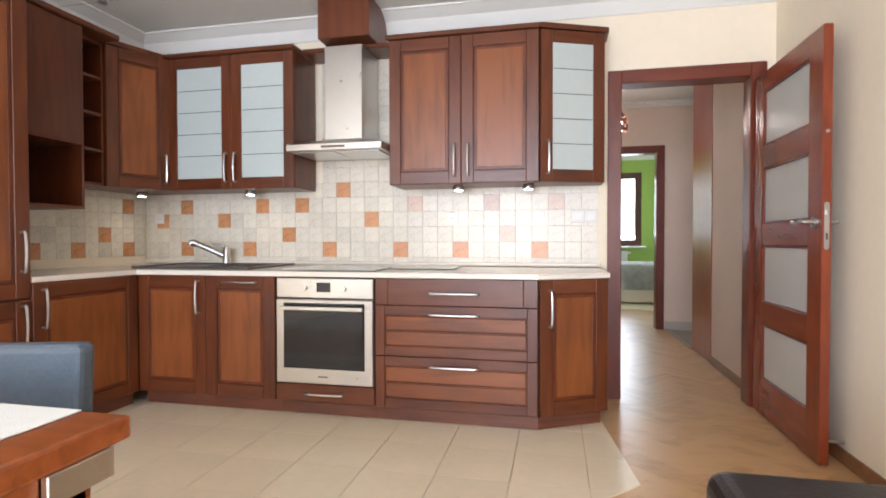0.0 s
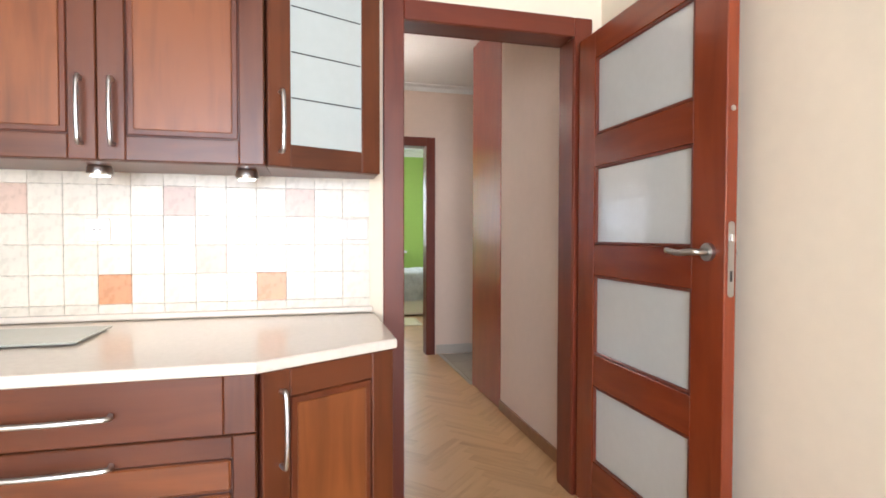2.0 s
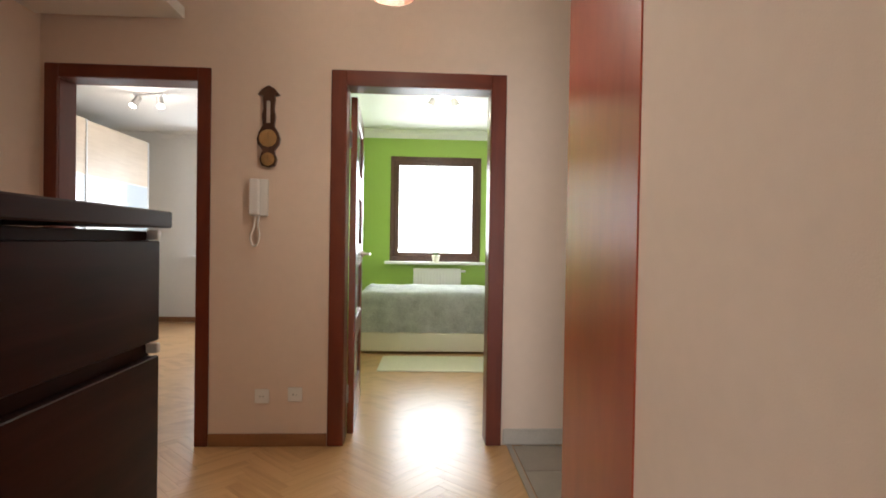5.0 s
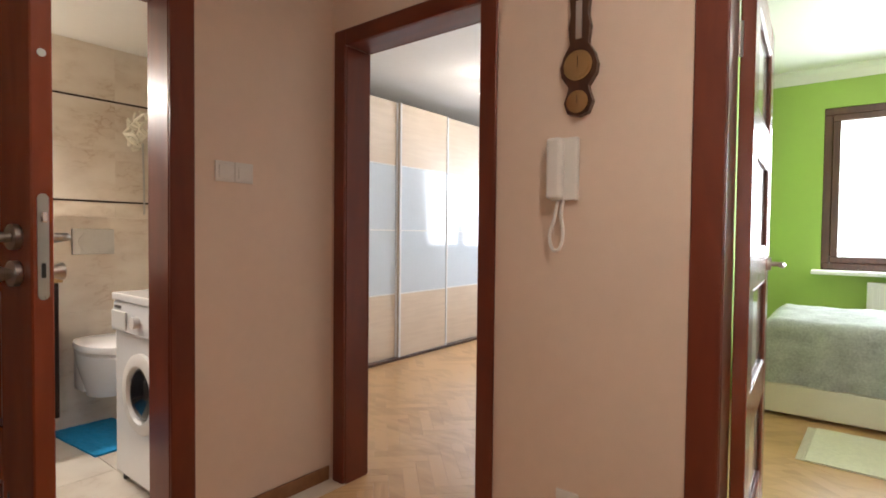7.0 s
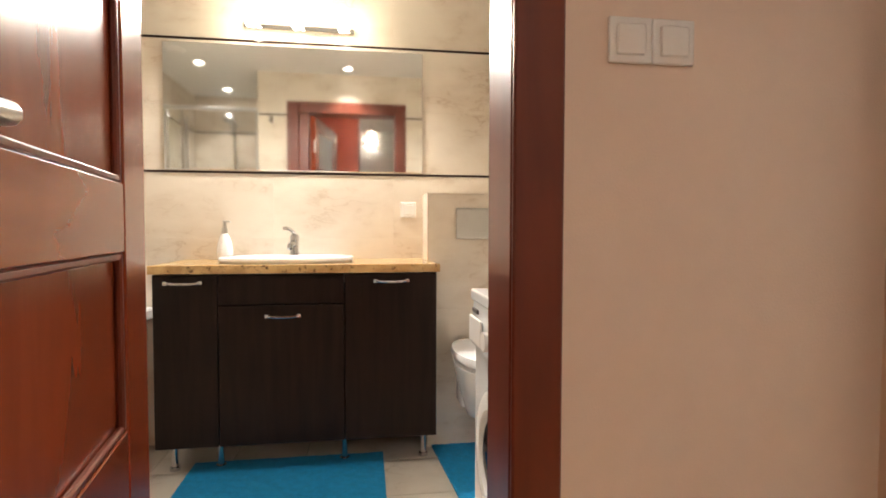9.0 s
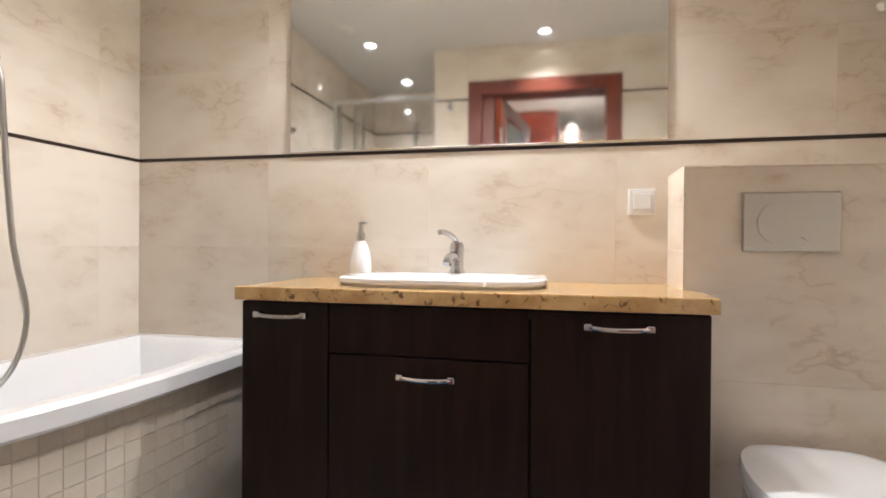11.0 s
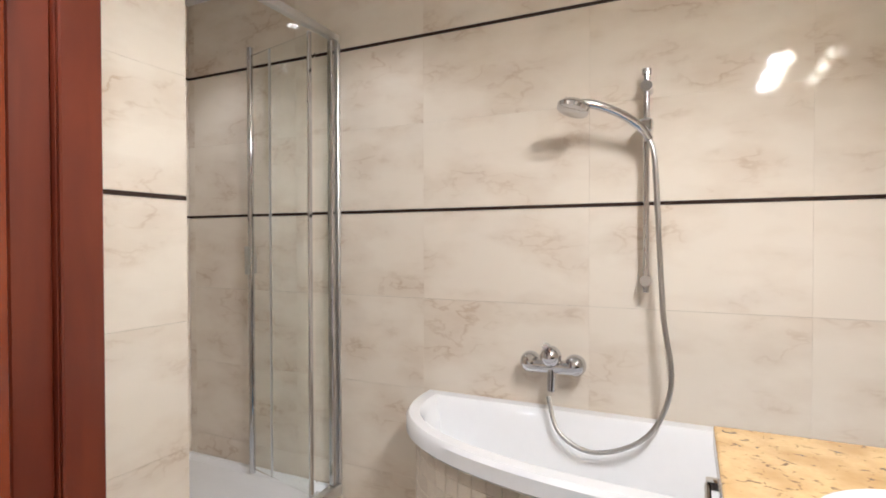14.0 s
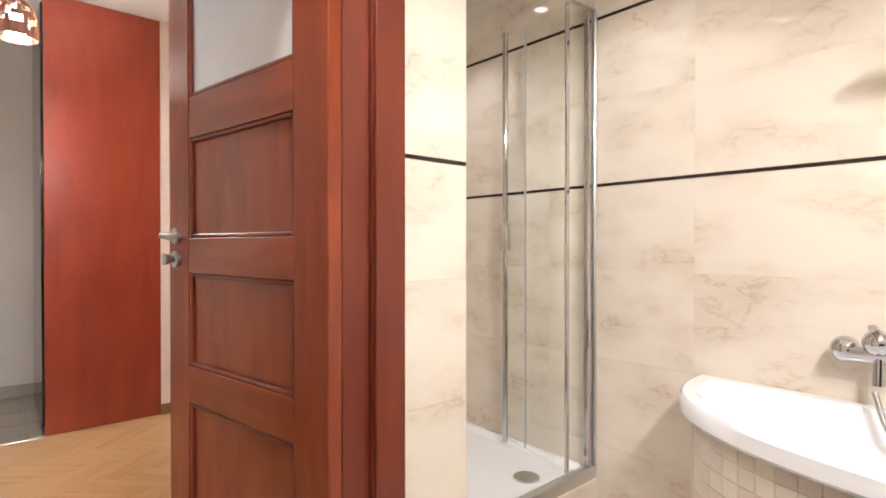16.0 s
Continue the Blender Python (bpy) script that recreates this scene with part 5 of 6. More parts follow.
tub = thing("bathtub", (-2.2, 3.9, 0), "white acrylic corner bathtub with a curved front", "bathtub")
bm = bmesh.new()
bowl(bm, [(tub_line(0.012), TZ - 0.06), (tub_line(0.0), TZ - 0.05), (tub_line(0.0), TZ - 0.012), (tub_line(0.012), TZ), (tub_line(0.055), TZ), (tub_line(0.075), TZ - 0.02), (tub_line(0.12), TZ - 0.22), (tub_line(0.17), TZ - 0.38), (tub_line(0.26), TZ - 0.42)])
part("shell", bm, "enamel", tub, smooth=True)
pnl = structure("wall_tub_panel", [], "grout")
bm = bmesh.new()
loops = [[bm.verts.new((x, y, z)) for x, y in tub_line(q)] for q, z in ((0.045, 0.006), (0.045, TZ - 0.058), (0.056, TZ - 0.058), (0.056, 0.006))]
for i in range(4):
    u, v = loops[i], loops[(i + 1) % 4]
    for j in range(len(u)):
        bm.faces.new((u[j], u[(j + 1) % len(u)], v[(j + 1) % len(u)], v[j]))
bmesh.ops.recalc_face_normals(bm, faces=bm.faces)
bm.to_mesh(pnl.data)
bm.free()
R("drain", (-2.1, 3.95, TZ - 0.4195), (-2.1, 3.95, TZ - 0.414), 0.03, "chrome", tub, "", 24)
# shower set over the tub
bs = thing("shower_set", (-2.23, 3.6, 1.1), "chrome hand shower on a riser rail with hose", "shower")
R("rail", (-2.23, 3.628, 1.085), (-2.23, 3.628, 1.735), 0.009, "chrome", bs)
for z in (1.12, 1.70):
    R("bracket", (-2.23, 3.579, z), (-2.23, 3.640, z), 0.017, "chrome", bs, "", 18)
R("cap", (-2.23, 3.628, 1.735), (-2.23, 3.628, 1.752), 0.014, "chrome", bs)
bm = bmesh.new()
put_box(bm, (-2.25, -2.21, 3.615, 3.675, 1.555, 1.60), 0.01, 2)
part("slider", bm, "chrome", bs)
bm = bmesh.new()
tube(bm, [(-2.24, 3.668, 1.535), (-2.215, 3.685, 1.572), (-2.16, 3.715, 1.610), (-2.10, 3.74, 1.634), (-2.06, 3.752, 1.640)], 0.013, 12)
hh = part("hand_shower", bm, "chrome", bs, smooth=True)
bm = bmesh.new()
m4 = Matrix.Translation((-2.04, 3.762, 1.628)) @ Euler((radians(14), radians(-14), 0)).to_matrix().to_4x4()
lathe(bm, [(0.034, -0.016), (0.046, -0.012), (0.048, 0.0), (0.036, 0.014), (0.014, 0.02)], (0, 0, 0))
bm.transform(m4)
part("spray_head", bm, "chrome", hh, smooth=True)
bm = bmesh.new()
tube(bm, [(-2.24, 3.668, 1.535), (-2.255, 3.67, 1.48), (-2.265, 3.67, 1.30), (-2.28, 3.68, 1.03), (-2.303, 3.70, 0.83), (-2.24, 3.715, 0.68), (-2.10, 3.72, 0.612), (-1.99, 3.71, 0.65), (-1.947, 3.68, 0.75)], 0.0072, 10)
part("hose", bm, "nickel", bs, "ribbed metal hose", True)
bm = bmesh.new()
pts = [Vector(p) for p in ((-2.255, 3.67, 1.48), (-2.265, 3.67, 1.30), (-2.28, 3.68, 1.03), (-2.303, 3.70, 0.83))]
for i in range(len(pts) - 1):
    for j in range(28):
        a = pts[i].lerp(pts[i + 1], j / 28)
        rod(bm, a, a + (pts[i + 1] - pts[i]).normalized() * 0.003, 0.0084, 8)
part("hose_rib", bm, "nickel", bs)
mx = thing("bath_mixer", (-1.95, 3.62, 0.86), "chrome wall-mounted bath mixer with two round ends", "tap")
bm = bmesh.new()
rod(bm, (-2.02, 3.645, 0.865), (-1.88, 3.645, 0.865), 0.023, 18)
part("body", bm, "chrome", mx, smooth=True)
for x in (-2.022, -1.878):
    bm = bmesh.new()
    bmesh.ops.create_uvsphere(bm, u_segments=20, v_segments=12, radius=0.035, matrix=Matrix.Translation((x, 3.635, 0.872)))
    part("rose", bm, "chrome", mx, smooth=True)
    R("inlet", (x, 3.579, 0.868), (x, 3.64, 0.868), 0.016, "chrome", mx)
bm = bmesh.new()
bmesh.ops.create_uvsphere(bm, u_segments=20, v_segments=12, radius=0.034, matrix=Matrix.Translation((-1.95, 3.66, 0.90)))
tube(bm, [(-1.95, 3.66, 0.91), (-1.95, 3.70, 0.94), (-1.95, 3.735, 0.945)], 0.009, 10)
part("lever", bm, "chrome", mx, smooth=True)
R("outlet", (-1.952, 3.662, 0.79), (-1.952, 3.655, 0.86), 0.013, "chrome", mx)
mx.location.z -= 0.027
# shower alcove
ty = thing("shower_tray", (-0.7, 3.95, 0.006), "raised white shower tray with round metal drain", "shower tray")
bm = bmesh.new()


def rect(x0, x1, y0, y1):
    return [(x0, y0), (x1, y0), (x1, y1), (x0, y1)]


bowl(bm, [(rect(-1.05, -0.222, 3.581, 4.325), 0.17), (rect(-1.05, -0.222, 3.581, 4.325), 0.25), (rect(-1.03, -0.24, 3.60, 4.30), 0.25), (rect(-1.01, -0.27, 3.63, 4.27), 0.236), (rect(-0.98, -0.4, 3.7, 4.2), 0.234)])
part("tray", bm, "enamel", ty)
R("drain", (-0.932, 3.82, 0.234), (-0.932, 3.82, 0.240), 0.05, "steel", ty, "round metal drain cover", 28)
structure("wall_shower_step", [(-1.09, -1.052, 3.579, 4.33, 0.006, 0.218), (-1.052, -0.22, 3.579, 4.33, 0.006, 0.165)], "marble", 0.002)
se = thing("shower_screen", (-1.07, 3.95, 0.22), "clear glass shower screen with chrome profiles, door ajar", "shower screen")
B("curb_rail", (-1.088, -1.052, 3.582, 4.325, 0.219, 0.268), "alu", se, 0.005, seg=2)
B("top_rail", (-1.084, -1.056, 3.582, 4.325, 2.030, 2.062), "alu", se, 0.006, seg=2)
B("wall_profile", (-1.086, -1.054, 3.581, 3.598, 0.269, 2.029), "alu", se, 0.003)
B("post", (-1.083, -1.057, 3.612, 3.634, 0.269, 2.029), "chrome", se, 0.006, seg=2)
gl = B("fixed_pane", (-1.073, -1.067, 3.635, 3.722, 0.269, 2.029), "showerglass", se, 0)
gl.visible_shadow = False
B("far_profile", (-1.086, -1.054, 4.306, 4.325, 0.269, 2.029), "alu", se, 0.003)
dd = Vector((-0.655, 3.640, 0)) - Vector((-1.060, 3.735, 0))
sd = thing("shower_door", None, "clear glass shower door with chrome edge profile, ajar", "shower door", "", pose(-1.060, 3.735, 0, 0, 0, math.degrees(math.atan2(dd.y, dd.x))))
gl = B("pane", (0.012, dd.length - 0.02, -0.003, 0.003, 0.275, 2.02), "showerglass", sd, 0)
gl.visible_shadow = False
B("hinge_profile", (0.0, 0.012, -0.009, 0.009, 0.269, 2.028), "chrome", sd, 0.003)
R("edge_profile", (dd.length - 0.012, 0, 0.255), (dd.length - 0.012, 0, 2.055), 0.013, "chrome", sd)
B("middle_profile", (dd.length * 0.62, dd.length * 0.62 + 0.008, -0.005, 0.005, 0.275, 2.02), "alu", sd, 0.002)
B("grip", (dd.length - 0.02, dd.length + 0.004, -0.024, 0.024, 1.10, 1.22), "nickel", sd, 0.004)
ss = thing("shower_set", (-0.22, 3.95, 1.5), "chrome hand shower on a rail with a soap shelf", "shower")
R("rail", (-0.262, 3.95, 1.42), (-0.262, 3.95, 2.10), 0.010, "chrome", ss)
for z in (1.45, 2.07):
    R("bracket", (-0.219, 3.95, z), (-0.27, 3.95, z), 0.016, "chrome", ss, "", 16)
bm = bmesh.new()
tube(bm, [(-0.285, 3.95, 1.96), (-0.32, 3.95, 2.02), (-0.38, 3.95, 2.08), (-0.44, 3.95, 2.10)], 0.013, 10)
hs = part("hand_shower", bm, "chrome", ss, smooth=True)
R("spray_head", (-0.45, 3.95, 2.118), (-0.465, 3.95, 2.075), 0.036, "chrome", hs, "", 24, 0.052)
bm = bmesh.new()
tube(bm, [(-0.285, 3.95, 1.955), (-0.29, 3.97, 1.75), (-0.285, 4.0, 1.45), (-0.28, 4.02, 1.15), (-0.27, 3.97, 1.02), (-0.24, 3.93, 1.10)], 0.007, 8)
part("hose", bm, "nickel", ss, "ribbed metal hose", True)
B("soap_shelf", (-0.33, -0.225, 3.87, 4.03, 1.60, 1.612), "chrome", ss, 0.004)
hk = thing("towel_hook", (-1.134, 4.44, 1.93), "small chrome double towel hook on the wall", "hook")
bm = bmesh.new()
put_box(bm, (-1.142, -1.135, 4.425, 4.455, 1.93, 1.985), 0.003)
for s in (-0.012, 0.012):
    tube(bm, [(-1.14, 4.44 + s, 1.955), (-1.165, 4.44 + s, 1.94), (-1.175, 4.44 + s, 1.955)], 0.004, 8)
part("hook", bm, "chrome", hk)
# white twig decoration in the far corner
tw = thing("wall_ornament", (-2.75, 6.05, 1.3), "white dried twig ornament hanging in the corner", "ornament")
rs = random.Random(4)
bm = bmesh.new()
tube(bm, [(-2.80, 6.09, 1.28), (-2.80, 6.09, 1.36), (-2.795, 6.085, 1.55), (-2.77, 6.07, 1.75)], 0.006, 7)
part("stem", bm, "nickel", tw, smooth=True)
for i in range(14):
    bm = bmesh.new()
    x, y, z = -2.76 + rs.uniform(-0.02, 0.30), 6.06 - rs.uniform(0, 0.12), 1.75 + rs.uniform(-0.03, 0.14)
    pts = [(x + rs.uniform(-0.05, 0.05), y + rs.uniform(-0.04, 0.03), z + rs.uniform(-0.05, 0.05)) for _ in range(5)]
    tube(bm, pts, rs.uniform(0.006, 0.012), 6)
    part("curl", bm, "cream", tw, smooth=True)
# downlights and vent
for x, y in ((-1.31, 5.05), (-1.30, 3.94), (-0.52, 3.95)):
    dl = thing("downlight", (x, y, 2.34), "small recessed ceiling downlight, lit", "light", "bathroom downlights")
    bm = bmesh.new()
    seg = 24
    vs = [[bm.verts.new((x + r * math.cos(2 * math.pi * j / seg), y + r * math.sin(2 * math.pi * j / seg), z)) for j in range(seg)] for r, z in ((0.045, 2.3395), (0.043, 2.333), (0.032, 2.334), (0.030, 2.3395))]
    for a, b in zip(vs, vs[1:]):
        for j in range(seg):
            bm.faces.new((a[j], a[(j + 1) % seg], b[(j + 1) % seg], b[j]))
    part("ring", bm, "chrome", dl, smooth=True)
    R("lens", (x, y, 2.339), (x, y, 2.336), 0.029, "cover", dl, "lit lens", 20)
vv = thing("ceiling_vent", (-1.58, 3.86, 2.34), "round white ceiling air valve", "vent")
bm = bmesh.new()
lathe(bm, [(0.07, 0), (0.07, -0.006), (0.055, -0.012), (0.05, -0.02), (0.02, -0.024)], (-1.58, 3.86, 2.339), 28)
part("valve", bm, "plastic", vv, smooth=True)


# turquoise rugs
def rug(name, x0, x1, y0, y1, material, label, z=0.008, fringe=False, turn=0.0):
    ob = thing(name, None, label, "rug", "", pose((x0 + x1) / 2, (y0 + y1) / 2, z, 0, 0, turn))
    bm = bmesh.new()
    nx, ny = 24, 24
    hx, hy = (x1 - x0) / 2, (y1 - y0) / 2
    rr = random.Random(int(x0 * 100))
    g = [[bm.verts.new((-hx + 2 * hx * i / nx, -hy + 2 * hy * j / ny, 0.008 + rr.uniform(0, 0.003))) for j in range(ny + 1)] for i in range(nx + 1)]
    for i in range(nx):
        for j in range(ny):
            bm.faces.new((g[i][j], g[i + 1][j], g[i + 1][j + 1], g[i][j + 1]))
    ext = bmesh.ops.extrude_face_region(bm, geom=bm.faces[:])
    for v in ext["geom"]:
        if isinstance(v, bmesh.types.BMVert):
            v.co.z = 0.0
    part("rug_body", bm, material, ob)
    if fringe:
        bm = bmesh.new()
        for i in range(46):
            y = -hy + 2 * hy * (i + 0.5) / 46
            for s in (-1, 1):
                put_box(bm, (min(s * hx, s * (hx + 0.045)), max(s * hx, s * (hx + 0.045)), y - 0.004, y + 0.004, 0.0, 0.004))
        part("fringe", bm, material, ob)
    return ob


rug("bath_mat", -2.575, -1.945, 4.42, 5.262, "blue", "turquoise bath mat in front of the vanity")
rug("bath_mat", -2.74, -2.08, 5.52, 5.84, "blue", "turquoise mat under the toilet", turn=5)
rug("bedroom_rug", 0.79, 1.77, 7.85, 8.46, "rug", "small cream fringed rug beside the bed", 0.001, True, -2)

# bedroom
bd = thing("bed", (1.4, 9.1, 0), "single bed with cream drawer base", "bed")
B("base", (0.47, 2.39, 8.62, 9.62, 0.02, 0.235), "cream", bd, 0.004)
B("drawer_front", (0.48, 2.38, 8.602, 8.619, 0.03, 0.215), "cream", bd, 0.003)
B("mattress", (0.50, 2.38, 8.66, 9.60, 0.236, 0.50), "cloth", bd, 0.04, seg=3)
bs2 = thing("bedspread", (1.4, 9.1, 0.5), "rumpled grey patterned bedspread over the bed", "bedspread")
bm = bmesh.new()
nx, ny = 70, 44
rr = random.Random(3)
g = []
for i in range(nx + 1):
    row = []
    x = 0.42 + 1.96 * i / nx
    for j in range(ny + 1):
        s = j / ny
        if s < 0.28:
            y, z = 8.588 + 0.02 * math.sin(x * 21) * (1 - s / 0.28), 0.225 + (0.56 - 0.225) * s / 0.28
        elif s < 0.36:
            a = (s - 0.28) / 0.08 * math.pi / 2
            y, z = 8.588 + 0.075 * (1 - math.cos(a)), 0.56 + 0.075 * math.sin(a)
        else:
            y, z = 8.663 + 0.95 * (s - 0.36) / 0.64, 0.635
        if x < 0.56:
            k = (0.56 - x) / 0.14
            z = z - (0.13 * k * k if s > 0.28 else 0.0)
        wob = noise.noise((x * 5, s * 9, 0.3)) * 0.014 + noise.noise((x * 14, s * 22, 4.0)) * 0.006
        row.append(bm.verts.new((x, y - (wob if s < 0.3 else 0), z + (wob if s >= 0.3 else wob * 0.4))))
    g.append(row)
for i in range(nx):
    for j in range(ny):
        bm.faces.new((g[i][j], g[i + 1][j], g[i + 1][j + 1], g[i][j + 1]))
bmesh.ops.solidify(bm, geom=bm.faces[:], thickness=0.012)
part("cover", bm, "blanket", bs2, smooth=True)
pw2 = thing("pillow", (2.2, 9.2, 0.63), "green and white patterned cushion on the bed", "cushion")
bm = bmesh.new()
put_box(bm, (2.13, 2.33, 8.95, 9.40, 0.648, 0.95), 0.07, 4)
part("cushion", bm, "green", pw2, smooth=True)
B("stripe", (2.122, 2.132, 9.02, 9.33, 0.74, 0.77), "cloth", pw2, 0.002)
B("stripe", (2.122, 2.132, 9.02, 9.33, 0.82, 0.85), "cloth", pw2, 0.002)
rd = thing("radiator", (1.42, 10.05, 0.35), "white panel radiator under the bedroom window", "radiator")
B("panel", (1.04, 1.66, 10.01, 10.06, 0.36, 0.815), "plastic", rd, 0.008, seg=2)
for i in range(14):
    B("rib", (1.065 + i * 0.041, 1.08 + i * 0.041, 10.004, 10.011, 0.40, 0.775), "plastic", rd, 0.002)
R("valve", (1.66, 10.04, 0.78), (1.72, 10.04, 0.78), 0.016, "plastic", rd)
pp = thing("plant_pot", (1.33, 10.02, 0.90), "small cream pot with a plant on the window sill", "plant pot")
bm = bmesh.new()
lathe(bm, [(0.04, 0), (0.055, 0.08), (0.05, 0.085), (0.042, 0.07)], (1.33, 10.02, 0.901), 20)
part("pot", bm, "cream", pp, smooth=True)
for i in range(9):
    bm = bmesh.new()
    a = i * 0.7
    tip = Vector((1.33 + 0.05 * math.cos(a), 10.02 + 0.05 * math.sin(a), 1.02 + 0.02 * (i % 3)))
    b0 = Vector((1.33, 10.02, 0.96))
    side = (tip - b0).cross(Vector((0, 0, 1))).normalized() * 0.012
    mid = (tip + b0) / 2 + Vector((0, 0, 0.012))
    vs = [bm.verts.new(p) for p in (b0, mid + side, tip, mid - side)]
    bm.faces.new(vs)
    bmesh.ops.solidify(bm, geom=bm.faces[:], thickness=0.0015)
    part("leaf", bm, "leaf", pp)


def spot_bar(x, y, label):
    ob = thing("ceiling_spotlight", (x, y, 2.6), label, "light")
    B("bar", (x - 0.15, x + 0.15, y - 0.03, y + 0.03, 2.572, 2.598), "alu", ob, 0.006)
    for s in (-0.1, 0.1):
        hd2 = R("head", (x + s, y, 2.55), (x + s * 1.35, y - 0.05, 2.46), 0.03, "alu", ob, "", 20, 0.036)
        R("lens", (x + s * 1.36, y - 0.052, 2.456), (x + s * 1.37, y - 0.054, 2.452), 0.032, "cover", hd2, "lit lens", 20)
        R("arm", (x + s, y, 2.572), (x + s, y, 2.54), 0.008, "alu", ob)


spot_bar(1.316, 8.36, "twin metal ceiling spotlight in the bedroom")
spot_bar(-1.62, 8.63, "twin metal ceiling spotlight by the wardrobe")

# sliding wardrobe
wd = thing("sliding_wardrobe", (-2.85, 8.5, 0), "long sliding wardrobe, birch and white glass panels", "wardrobe")
B("carcass", (-3.02, -2.39, 6.66, 10.125, 0.004, 2.375), "birch", wd, 0.002)
for i, (y0, y1) in enumerate(((6.68, 7.375), (7.375, 8.095), (8.095, 8.815), (8.815, 10.115))):
    x = -2.335 - 0.028 * (i % 2)
    dr2 = B("sliding_door", (x - 0.022, x - 0.004, y0, y1, 0.03, 2.365), "birch", wd, 0.001)
    for z0, z1, mm in ((0.05, 0.612, "birch"), (0.622, 1.195, "whiteglass"), (1.205, 1.785, "whiteglass"), (1.795, 2.35, "birch")):
        B("panel", (x - 0.004, x, y0 + 0.02, y1 - 0.02, z0, z1), mm, dr2, 0.001)
    for y in (y0, y1 - 0.022):
        B("profile", (x - 0.006, x + 0.008, y, y + 0.022, 0.03, 2.365), "silver", dr2, 0.002)
    for z in (0.617, 1.20, 1.79):
        B("bar", (x - 0.003, x + 0.004, y0 + 0.028, y1 - 0.028, z - 0.006, z + 0.006), "silver", dr2, 0.001)
B("bottom_track", (-2.39, -2.32, 6.66, 10.125, 0.004, 0.028), "darkwood", wd, 0.002)


# small pieces: tiles, strips, mosaic, parquet
def piece_mesh(name, sx, sy, sz, material, bev=0.0015):
    """A thin bevelled piece lying on z 0, shared by all alike."""
    bm = bmesh.new()
    put_box(bm, (-sx / 2, sx / 2, -sy / 2, sy / 2, 0, sz))
    for v in bm.verts:
        if v.co.z > sz * 0.5:
            v.co.x -= math.copysign(bev, v.co.x)
            v.co.y -= math.copysign(bev, v.co.y)
    me = bpy.data.meshes.new(name)
    bm.to_mesh(me)
    bm.free()
    me.materials.append(M[material])
    return me


def lay(me, parent, m):
    ob = new(me.name, me)
    ob.parent = parent
    ob.matrix_basis = m
    return ob


walls = {ob.name: ob for ob in scene.objects if ob.get("kind") == "structure"}
SOUTH = pose(0, 0, 0, 90, 0, 0)      # piece faces -y
EAST = pose(0, 0, 0, 90, 0, 90)      # piece faces +x
# kitchen wall tiles, 10 cm
P = 0.107
tm = {k: piece_mesh("tile", 0.1066, 0.1066, 0.008, k, 0.0007) for k in ("tile", "tan", "pink")}
acc = {0: (0, -5, -9, -14, -20, -25), 1: (-17,), 2: (-11, -22, -27), 3: (-16, -19, -25), 4: (-13,), 7: (-14,), 9: (-9,)}
rose = {1: (-2,), 3: (1, -3, -8)}
for k in range(-28, 4):
    xc = 0.256 + k * P
    for r in range(0, 13):
        z = 0.966 + r * P
        if r > 4 and not (-1.34 < xc < -0.68):
            continue
        if xc - P / 2 < -2.80 or xc + P / 2 > 0.66:
            continue
        lay(tm["tan" if k in acc.get(r, ()) else "pink" if k in rose.get(r, ()) else "tile"], walls["wall_kitchen"], pose(xc, 3.338, z) @ SOUTH)
half = piece_mesh("tile", 0.1066, 0.038, 0.008, "tile", 0.0007)
for k in range(-28, 4):
    lay(half, walls["wall_kitchen"], pose(0.256 + k * P, 3.338, 0.893) @ SOUTH)
lacc = {(1, 0), (5, 0), (8, 0), (3, 1), (1, 3)}
for k in range(13):
    for r in range(5):
        lay(tm["tan" if (k, r) in lacc else "tile"], walls["wall_kitchen_west"], pose(-2.80, 3.268 - k * P, 0.966 + r * P) @ EAST)
# bathroom wall tiles, 60 x 33 with dark strips
ROWS = [(0.006, 0.3465), (0.347, 0.688), (0.6885, 1.0275), (1.028, 1.348), (1.361, 1.6775), (1.678, 1.993), (2.006, 2.34)]
STRIPS = [(1.349, 1.360), (1.994, 2.005)]
cache = {}


def tiled(parent, a0, a1, fix, facing, first=0.6, skip=None):
    """Rows of marble tiles and two strips along a bathroom wall."""
    cuts, x = [a0], a0 + first
    while x < a1 - 0.02:
        cuts.append(x)
        x += 0.6
    cuts.append(a1)
    for (z0, z1), mm, nm in [(q, "marble", "tile") for q in ROWS] + [(q, "strip", "strip_tile") for q in STRIPS]:
        for c0, c1 in zip(cuts, cuts[1:]):
            if skip and skip((c0 + c1) / 2, (z0 + z1) / 2):
                continue
            key = (round(c1 - c0, 3), round(z1 - z0, 3), mm)
            if key not in cache:
                cache[key] = piece_mesh(nm, key[0] - 0.0001, key[1], 0.006 if mm == "marble" else 0.0075, mm, 0.0001)
            c, z = (c0 + c1) / 2, (z0 + z1) / 2
            spot = {"n": pose(c, fix, z, 90, 0, 180), "s": pose(c, fix, z, 90, 0, 0), "e": pose(fix, c, z, 90, 0, 90), "w": pose(fix, c, z, 90, 0, -90)}[facing]
            lay(cache[key], parent, spot)


